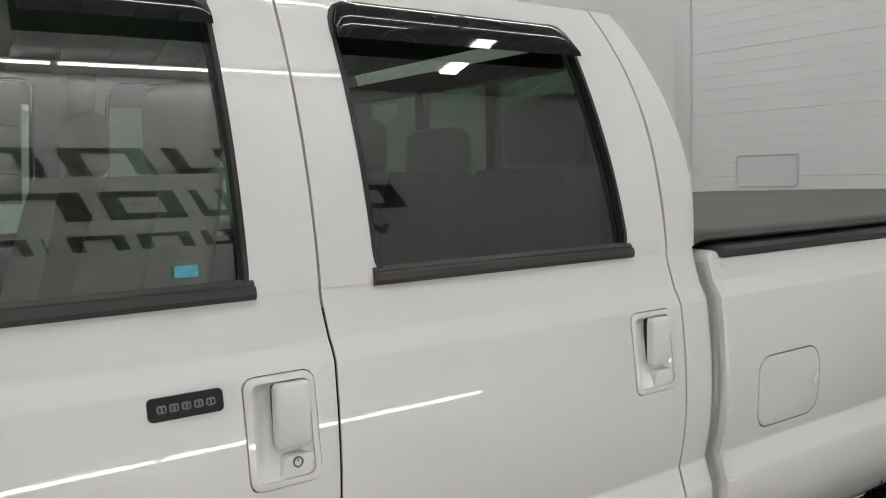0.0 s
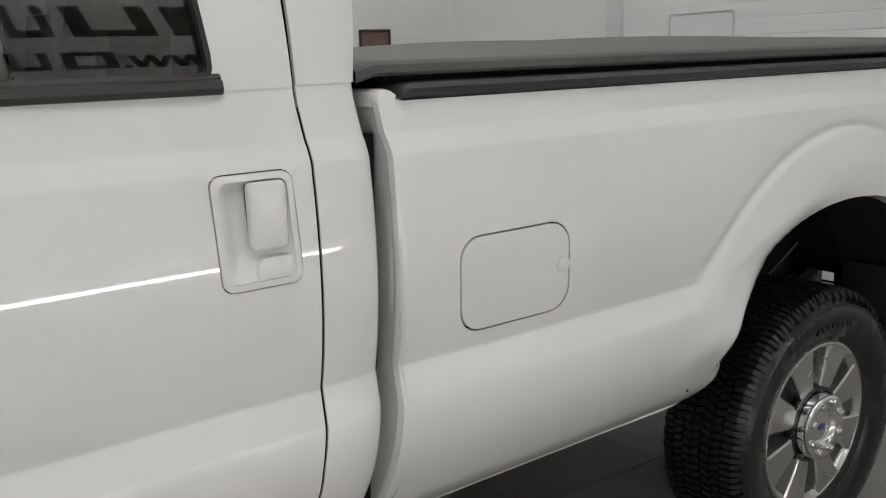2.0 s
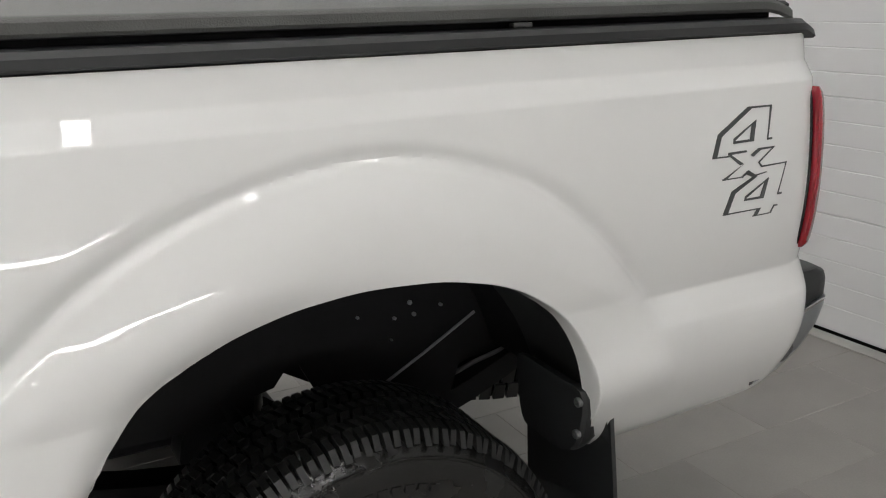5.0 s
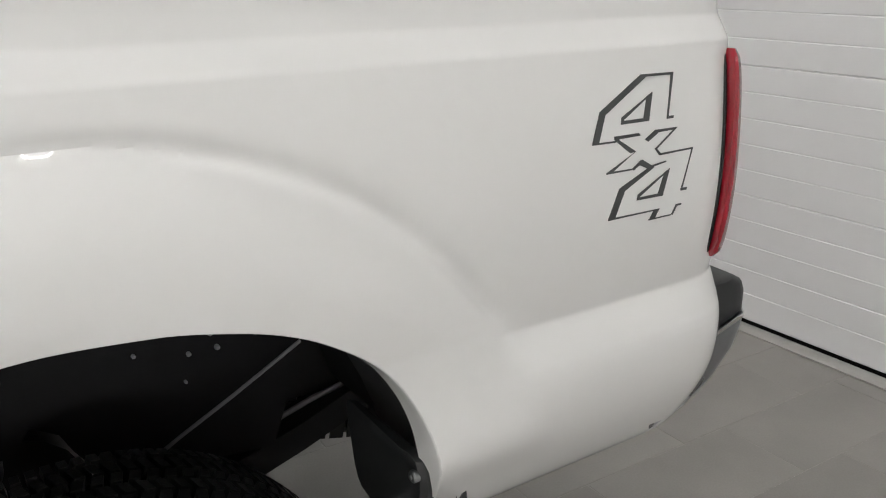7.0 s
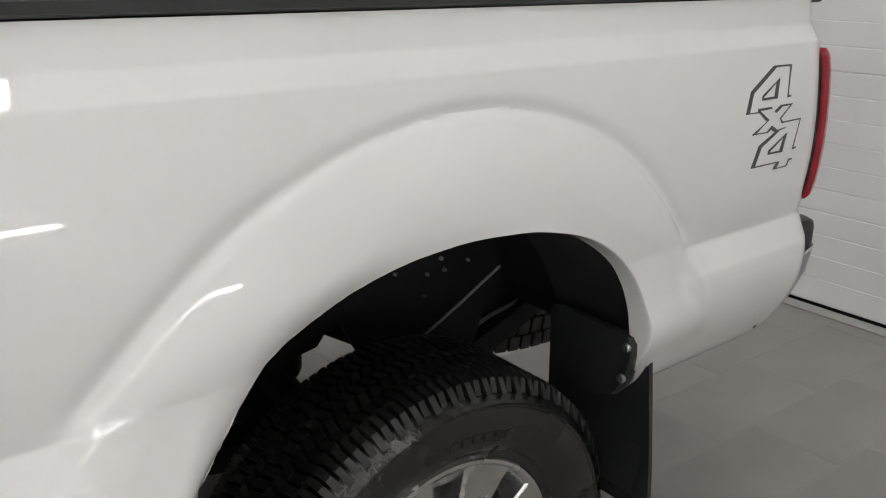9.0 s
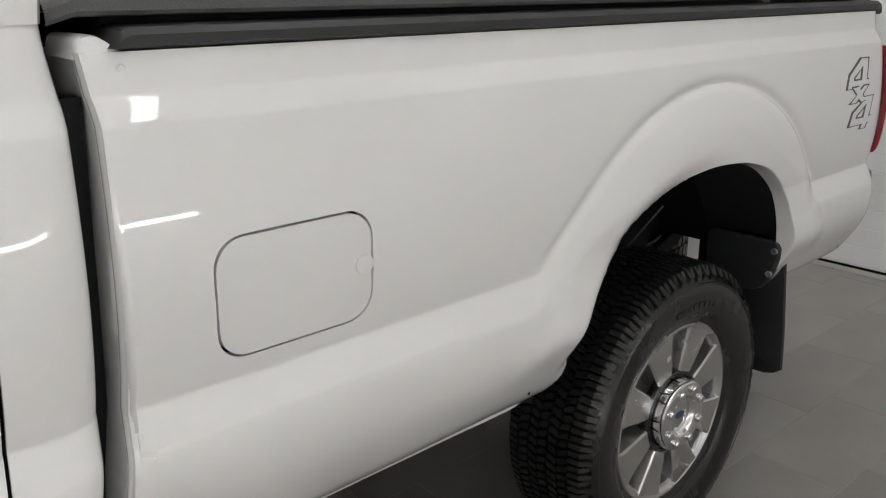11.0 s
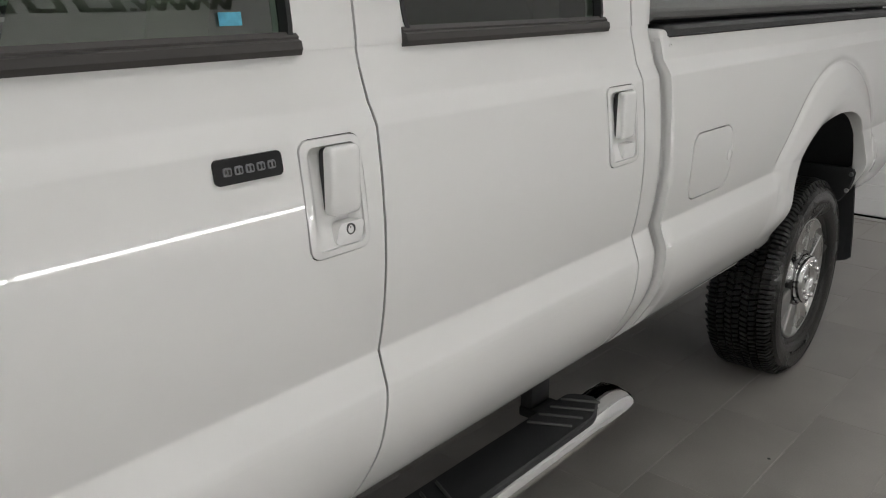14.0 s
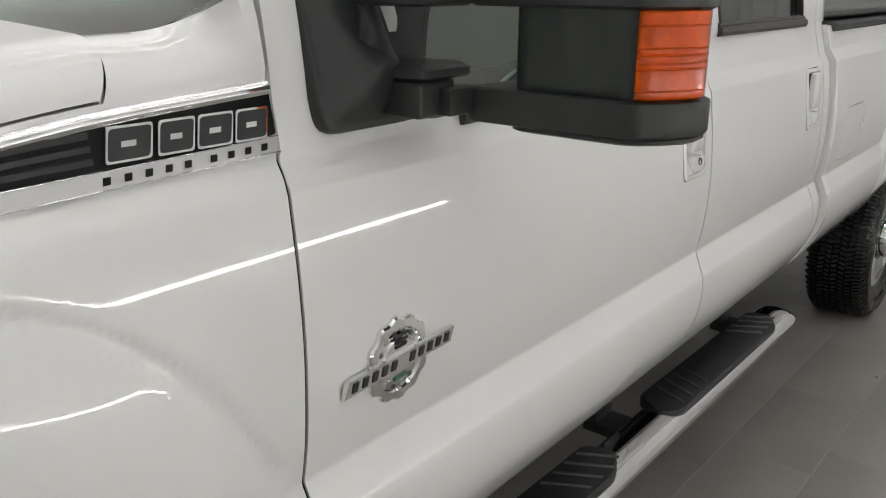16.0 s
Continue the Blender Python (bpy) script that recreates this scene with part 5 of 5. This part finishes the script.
def strokes(name, polys):
    for poly in polys:
        bm = bmesh.new()
        vs = [bm.verts.new((x - .012, side(x - .012, z - .003) - .0012, z - .003)) for x, z in poly]
        f = bm.faces.new(vs)
        r = bmesh.ops.extrude_face_region(bm, geom=[f])["geom"]
        for v in r:
            if isinstance(v, bmesh.types.BMVert):
                v.co.y += .0016
        part(name, bm, DECAL, decal)


four_a = [
    [(0.9275, 1.3250), (0.8575, 1.3260), (0.8645, 1.3220), (0.9215, 1.3215)],
    [(0.8575, 1.3260), (0.7715, 1.2790), (0.7825, 1.2740), (0.8675, 1.3215)],
    [(0.7715, 1.2790), (0.7555, 1.2350), (0.7685, 1.2350), (0.7825, 1.2750)],
    [(0.7555, 1.2355), (0.8025, 1.2345), (0.8025, 1.2320), (0.7555, 1.2330)],
    [(0.9275, 1.3250), (0.9135, 1.2580), (0.9105, 1.2580), (0.9215, 1.3230)],
    [(0.9105, 1.2600), (0.9255, 1.2600), (0.9245, 1.2560), (0.9105, 1.2560)],
    [(0.8805, 1.2990), (0.8145, 1.2670), (0.8205, 1.2640), (0.8685, 1.2910)],
    [(0.8145, 1.2670), (0.8135, 1.2570), (0.8195, 1.2600), (0.8195, 1.2670)],
    [(0.8135, 1.2570), (0.8715, 1.2570), (0.8675, 1.2620), (0.8175, 1.2620)],
    [(0.8715, 1.2570), (0.8805, 1.2990), (0.8675, 1.2930), (0.8595, 1.2590)],
]
cross = [
    [(0.8495, 1.2410), (0.7995, 1.2410), (0.8075, 1.2360), (0.8535, 1.2370)],
    [(0.7995, 1.2410), (0.8435, 1.2140), (0.8315, 1.2130), (0.7995, 1.2360)],
    [(0.8435, 1.2140), (0.7835, 1.1890), (0.7955, 1.1890), (0.8315, 1.2085)],
    [(0.7835, 1.1900), (0.8355, 1.1890), (0.8355, 1.1870), (0.7835, 1.1870)],
    [(0.8355, 1.1880), (0.8555, 1.2000), (0.8585, 1.1960), (0.8395, 1.1860)],
    [(0.8625, 1.2300), (0.8855, 1.2420), (0.8915, 1.2370), (0.8695, 1.2260)],
    [(0.8855, 1.2420), (0.9335, 1.2415), (0.9295, 1.2385), (0.8875, 1.2375)],
    [(0.9335, 1.2410), (0.8875, 1.2120), (0.8845, 1.2130), (0.9285, 1.2405)],
    [(0.8845, 1.2130), (0.8945, 1.2020), (0.8985, 1.2040), (0.8885, 1.2130)],
]
four_b = [
    [(0.8945, 1.2050), (0.9705, 1.2060), (0.9675, 1.2035), (0.8945, 1.2020)],
    [(0.9705, 1.2060), (0.9495, 1.1410), (0.9465, 1.1410), (0.9675, 1.2040)],
    [(0.9465, 1.1430), (0.9605, 1.1430), (0.9595, 1.1390), (0.9465, 1.1390)],
    [(0.8575, 1.2000), (0.8795, 1.1880), (0.8735, 1.1830), (0.8495, 1.1930)],
    [(0.8795, 1.1890), (0.8105, 1.1620), (0.8225, 1.1570), (0.8835, 1.1850)],
    [(0.8105, 1.1620), (0.7905, 1.1170), (0.8045, 1.1170), (0.8225, 1.1580)],
    [(0.7905, 1.1180), (0.8915, 1.1170), (0.8915, 1.1150), (0.7905, 1.1150)],
    [(0.8795, 1.1890), (0.9095, 1.1920), (0.9095, 1.1900), (0.8795, 1.1860)],
    [(0.8895, 1.1170), (0.8785, 1.1010), (0.8905, 1.1010), (0.9005, 1.1170)],
    [(0.8785, 1.1030), (0.9295, 1.1030), (0.9295, 1.1010), (0.8785, 1.1010)],
    [(0.9295, 1.1030), (0.9385, 1.1180), (0.9415, 1.1170), (0.9325, 1.1010)],
    [(0.9385, 1.1180), (0.9505, 1.1180), (0.9505, 1.1150), (0.9385, 1.1150)],
    [(0.9185, 1.1790), (0.8505, 1.1470), (0.8565, 1.1440), (0.9065, 1.1710)],
    [(0.8505, 1.1470), (0.8485, 1.1380), (0.8545, 1.1410), (0.8565, 1.1470)],
    [(0.8485, 1.1380), (0.9055, 1.1370), (0.9015, 1.1420), (0.8525, 1.1420)],
    [(0.9055, 1.1370), (0.9185, 1.1790), (0.9065, 1.1730), (0.8935, 1.1390)],
]
strokes("figure_four", four_a)
strokes("cross_mark", cross)
strokes("figure_four", four_b)

# ---- tail lamp, bumper ----
def tail_lamp():
    rings = []
    for k in range(33):
        u = k / 32
        z = 1.000 + .348 * u
        e = math.sqrt(max(0.0, 1 - abs(2 * u - 1) ** 9))
        x0 = 1.026 + .022 * u + .014 * (1 - e)
        x1 = 1.088 - .008 * (1 - u) ** 2 - .01 * (1 - e)
        y = side(1.0, z)
        ys = side(x0, z) - y
        rings.append([(x0 + (x1 - x0) * q, y + dy + (1 - e) * .014, z) for q, dy in ((.07, ys + .03), (.07, ys - .003), (.10, min(-.009, ys - .008)), (.2, -.012), (.45, -.010), (.7, .000), (.9, .020), (1, .045), (1, .12))])
    return loft(rings)
tl = both("tail_lamp", tail_lamp, REDLENS, "red tail lamp lens")
def lamp_bezel():
    rings = []
    for k in range(25):
        u = k / 24
        z = .996 + .356 * u
        e = math.sqrt(max(0.0, 1 - abs(2 * u - 1) ** 9))
        x0 = 1.021 + .022 * u + .014 * (1 - e)
        y = side(x0, z)
        rings.append([(x0 + d, y + dy + (1 - e) * .014, z) for d, dy in ((0, .02), (0, .001), (.0015, -.002), (.004, -.003), (.0065, -.003), (.0065, .02))])
    return loft(rings)
part("lamp_bezel", lamp_bezel(), GLOSSBLK, tl, "black lamp edge")
def bumper_ring(y, dx, rows):
    return [(x + dx, y, z) for x, z in rows]
pad_rows = [(1.10, .922), (1.185, .918), (1.213, .905), (1.222, .885), (1.222, .845), (1.20, .838), (1.105, .812)]
face_rows = [(1.095, .808), (1.222, .842), (1.220, .818), (1.200, .775), (1.150, .728), (1.08, .690), (1.005, .672), (1.005, .70)]
stations = ((.030, -.045), (.033, -.026), (.040, -.010), (.055, .002), (.08, .008), (.20, .018), (.6, .03), (1.0, .035), (1.4, .03), (1.8, .018), (1.92, .008), (1.945, .002), (1.96, -.010), (1.967, -.026), (1.97, -.045))
bp = part("rear_bumper", loft([bumper_ring(y, dx, pad_rows) for y, dx in stations]), BLACK, truck, "rear bumper with black top pad")
part("bumper_chrome", loft([bumper_ring(y - .004, dx, face_rows) for y, dx in stations]), mat("worn_chrome", (.34, .35, .37), .28, metal=1.0, vary=.05), bp, "chrome bumper face")
part("bumper_bright_edge", loft([bumper_ring(y - .006, dx, [(1.10, .806), (1.224, .842), (1.224, .834), (1.10, .797)]) for y, dx in stations]), CHROME, bp)

# ---- wheel arch liner, mud flap, chassis under the bed ----
zinc = mat("dull_zinc", (.35, .36, .36), .4, metal=1.0)
BOLTS = ((.30, .88, .008), (.38, .86, .006), (.31, .85, .007), (.26, .85, .006), (.17, .87, .005), (.25, .80, .004))


def liner():
    rings = []
    for k in range(33):
        a = math.pi * (-.10 + 1.05 * k / 32)
        deep = .16 + .11 * step01((math.cos(a) + .3) / .6)
        ring = []
        rear = step01((math.cos(a) - .1) / .4)
        y0 = .030 - .024 * rear
        for k2 in range(6):
            q = k2 / 5
            r = .574 + .014 * rear + .012 * q * (deep - .03) / .24
            ring.append((-.05 + r * math.cos(a), y0 + (deep - y0) * q, .575 + r * math.sin(a) * .99))
        rings.append(ring)
    return loft(rings, closed=False)
both("arch_liner", liner, BLACK, "black wheel arch liner")


def wheelhouse():
    arc = [(-.05 + .60 * math.cos(a), .575 + .60 * math.sin(a)) for a in [math.pi * k / 20 for k in range(3, 19)]]
    return prism(arc + [(-.60, .70), (-.078, .70), (-.075, .742), (-.03, .75), (.0, .788), (.03, .788), (.058, .73), (.10, .66), (.40, .62)], .44, .452, place=None)
wh = both("wheelhouse", wheelhouse, DARKMETAL, "black inner wheelhouse panel")
both("wheelhouse_roof", lambda: loft([[(-.05 + .60 * math.cos(a), y, .575 + .60 * math.sin(a)) for y in (.13, .45)] for a in [math.pi * k / 24 for k in range(2, 23)]], closed=False), DARKMETAL)
for bx, bz, r in BOLTS:
    part("wheelhouse_bolt", loft([[(bx + q * math.cos(a), y, bz + q * math.sin(a)) for a in [math.pi / 4 * i for i in range(8)]] for q, y in ((r * .7, .441), (r * .7, .434), (r * .4, .431))]), zinc, wh)
def arch_edge():
    xs = span(-.545, .476, .001)
    pts = [Vector((x, lip(x))) for x in xs]
    even, run = [pts[0]], 0.0
    for a, b in zip(pts, pts[1:]):
        run += (b - a).length
        if run > .012:
            even.append(b)
            run = 0.0
    rings = []
    for i, q in enumerate(even):
        t = (even[min(i + 1, len(even) - 1)] - even[max(i - 1, 0)]).normalized()
        nrm = Vector((t.y, -t.x))
        y = bed_y(q.x, q.y)
        b = step01((q.x + .38) / .55)
        deep = .012 + max(0.0, .008 - y - .012) * b
        rings.append([(q.x + nrm.x * o, y + d, q.y + nrm.y * o) for d, o in ((.0, -.001), (.0015, .001), (.004, .002), (deep * .5, .002 + .001 * b), (deep - .001, .002 + .004 * b), (deep + .001, .004 * b), (deep + .001, -.006))])
    return loft(rings, closed=False)
both("arch_edge", arch_edge, PAINT)


def flap():
    rings = []
    for z in [.336, .340, .348, .365, .40, .48, .56, .64, .70, .735, .752, .758]:
        x = .537 + .010 * (.75 - z) / .4
        y0 = float(np.interp(z, [.34, .45, .6, .75], [-.024, -.020, -.008, .006])) + (.06 * ((.365 - z) / .03) ** 2 if z < .365 else 0) + (.03 * ((z - .735) / .023) ** 2 if z > .735 else 0)
        rings.append([(x - .008, y0 + .004, z), (x - .009, y0 + .10, z), (x - .009, .30, z), (x + .003, .30, z), (x + .003, y0 + .006, z), (x - .001, y0, z)])
    return loft(rings)
mf = both("mud_flap", flap, BLACK, "black moulded mud flap")


def flap_bracket():
    """The moulded plate that carries the flap: a rounded face and a fin that runs back to the flap."""
    rings = []
    for z, inner, y0 in ((.628, .20, .120), (.632, .215, .072), (.645, .225, .042), (.67, .23, .022), (.71, .23, .004), (.75, .23, -.008), (.785, .23, -.012), (.800, .22, -.004), (.806, .20, .012)):
        x = .458 - .10 * (z - .72)
        rings.append([(x, inner, z), (x - .006, y0 + .03, z), (x - .003, y0 + .008, z), (x + .006, y0 + .001, z), (x + .03, y0 + .004, z), (x + .055, y0 + .012, z), (x + .055, y0 + .018, z), (x + .012, y0 + .014, z), (x + .010, inner, z)])
    return loft(rings)
part("flap_bracket", flap_bracket(), BLACK, mf)
part("flap_bracket", mirrored(flap_bracket()), BLACK, mf)
for y, z in ((-.001, .777), (.012, .699)):
    bx = .456 - .10 * (z - .72) - .006
    part("flap_bolt", loft([[(bx - d, y + .006 + r * math.cos(q), z + r * math.sin(q)) for q in [math.pi / 6 * i for i in range(12)]] for r, d in ((.010, -.006), (.010, .002), (.008, .004), (.0035, .004), (.003, .001))]), zinc, mf)
rail_low = spline([(-5.1, .60), (-.9, .60), (-.5, .70), (-.3, .775), (-.02, .775), (.06, .70), (.3, .66), (1.05, .66)])
both("frame_rail", lambda: loft([[(x, y, z) for y, z in ((.52, rail_low(x)), (.60, rail_low(x)), (.60, rail_low(x) + .16), (.52, rail_low(x) + .16))] for x in [-5.1, -2, -1.2, -.9] + span(-.7, .5, .08) + [.8, 1.05]]), DARKMETAL)
part("rear_axle", tube([(0, .20, .404), (0, WIDTH - .20, .404)], .055, 14), DARKMETAL, truck)
part("differential", tube([(-.02, .86, .404), (-.02, .90, .404), (-.02, 1.10, .404), (-.02, 1.14, .404)], .15, 18), DARKMETAL, truck)
part("propshaft", tube([(-.1, 1.0, .42), (-3.0, 1.0, .55)], .04, 10), DARKMETAL, truck)
both("leaf_spring", lambda: loft([[(x, y, .52 + .20 * (abs(x) / .75) ** 2 + dz) for y, dz in ((.47, -.03), (.47, .03), (.55, .03), (.55, -.03))] for x in span(-.72, .78, .1)]), DARKMETAL)
both("shock", lambda: tube([(.05, .42, .42), (-.28, .50, .98)], .028, 10), DARKMETAL)
cable_mat = mat("cable_grey", (.20, .20, .20), .45)
both("brake_cable", lambda: tube([(.05, .40, .60), (.13, .40, .67), (.22, .40, .72), (.32, .40, .77), (.45, .40, .84)], .0035, 6), cable_mat)
both("brake_pipe", lambda: tube([(.15, .50, .56), (.37, .50, .62), (.51, .50, .66), (.67, .50, .69)], .006, 6), cable_mat)
both("bump_stop", lambda: loft([[(-.088 + r * math.cos(a), .50 + r * math.sin(a), z) for a in [2 * math.pi * k / 20 for k in range(20)]] for z, r in ((.668, .012), (.671, .028), (.680, .040), (.695, .046), (.72, .047), (.80, .047))]), BLACK)
# spare tyre slung under the bed behind the axle
spare = part("spare_tyre", bmesh.new(), WALLRUB, truck, "black spare tyre slung under the bed")
def flat(bm):
    for v in bm.verts:
        x, y, z = v.co
        v.co = (.80 + x, 1.0 + z, .46 + y)
    return bm
part("spare_carcass", flat(ring_profile([(.20, .06), (.262, .03), (.30, .006), (.36, .0), (.40, .012), (.418, .036), (.420, .13), (.418, .224), (.40, .248), (.36, .26), (.262, .23)], 64)), WALLRUB, spare)
bm = bmesh.new()
for row, (y0, y1, n) in enumerate(((.018, .058, 70), (.064, .104, 64), (.112, .156, 60), (.164, .204, 64), (.210, .250, 70))):
    for k in range(n):
        a0, da = 2 * math.pi * (k + .5 * (row % 2)) / n, 2 * math.pi / n * .78
        loft([[(r * math.cos(q), yy, r * math.sin(q)) for yy, q in ((y0, a0), (y1, a0 + .25 * da), (y1, a0 + 1.25 * da), (y0, a0 + da))] for r in (.415, .432)], bm=bm)
part("spare_tread", flat(bm), RUBBER, spare, angle=20, weld=False)
part("spare_rim", flat(ring_profile([(.05, .10), (.20, .09), (.24, .03), (.265, .025)], 40)), DARKMETAL, spare)
part("exhaust_pipe", tube([(-2.5, 1.35, .55), (-.4, 1.35, .62), (.1, 1.46, .80), (.6, 1.52, .78), (.95, 1.75, .62)], .04, 10), mat("pipe_steel", (.3, .29, .28), .45, metal=1.0), truck)
part("underbody", box(-3.9, -1.5, .25, WIDTH - .25, .55, .68), DARKMETAL, truck)
both("inner_fender", lambda: box(-5.1, -3.96, .45, .47, .55, 1.45), DARKMETAL)

# ---- floor: staggered porcelain tiles on pale grout ----
floor = tagged(part("floor", box(X_FRONT, X_REAR + .2, Y_NEAR, Y_FAR, -.10, -.0011), GROUT), "grey porcelain tiled workshop floor", "floor", kind="structure")
TX, TY, J = .607, .308, .0030
TURN = -.019


def tile_mesh(name, w, h):
    bm = box(-w / 2, w / 2, -h / 2, h / 2, -.006, 0)
    top = [e for e in bm.edges if all(v.co.z > -.001 for v in e.verts)]
    bmesh.ops.bevel(bm, geom=top, offset=.0012, segments=1, affect="EDGES")
    me = bpy.data.meshes.new(name)
    bm.to_mesh(me)
    bm.free()
    me.materials.append(TILE)
    return me


tm = tile_mesh("tile", TX - J, TY - J)
rest = bmesh.new()
for r in range(-11, 15):
    y = .105 + TY * (r + .5)
    if not Y_NEAR < y < Y_FAR:
        continue
    for c in range(-16, 8):
        x = -.608 + TX * (c + .5) - .19 * (r + 1)
        if not X_FRONT + .2 < x < X_REAR + .25:
            continue
        if x > X_REAR - .15:
            if x - TX / 2 < X_REAR + .05:
                box(x - (TX - J) / 2, X_REAR + .12, y - (TY - J) / 2, y + (TY - J) / 2, -.006, 0, bm=rest)
        elif x > -3.4 and -1.3 < y < 2.3:
            ob = new("tile", tm)
            ob.parent = floor
            ob.location = (x - TURN * (y - .105), y + TURN * (x + 1.2), random.uniform(-.0004, .0004))
            ob.rotation_euler = (0, 0, TURN)
        else:
            box(x - (TX - J) / 2, x + (TX - J) / 2, y - (TY - J) / 2, y + (TY - J) / 2, -.006, 0, bm=rest)
for v in rest.verts:
    v.co.x, v.co.y = v.co.x - TURN * (v.co.y - .105), v.co.y + TURN * (v.co.x + 1.2)
tagged(part("tiles", rest, TILE, floor, weld=False), kind="stuff")
speck = bmesh.new()
bmesh.ops.create_icosphere(speck, subdivisions=1, radius=.007)
for v in speck.verts:
    v.co.z = max(0, v.co.z * .5)
s = part("pebble", speck, BLACK)
s.location = (-.867, -.187, .0005)
tagged(s, "tiny dark pebble lying on the tiled floor", "pebble")
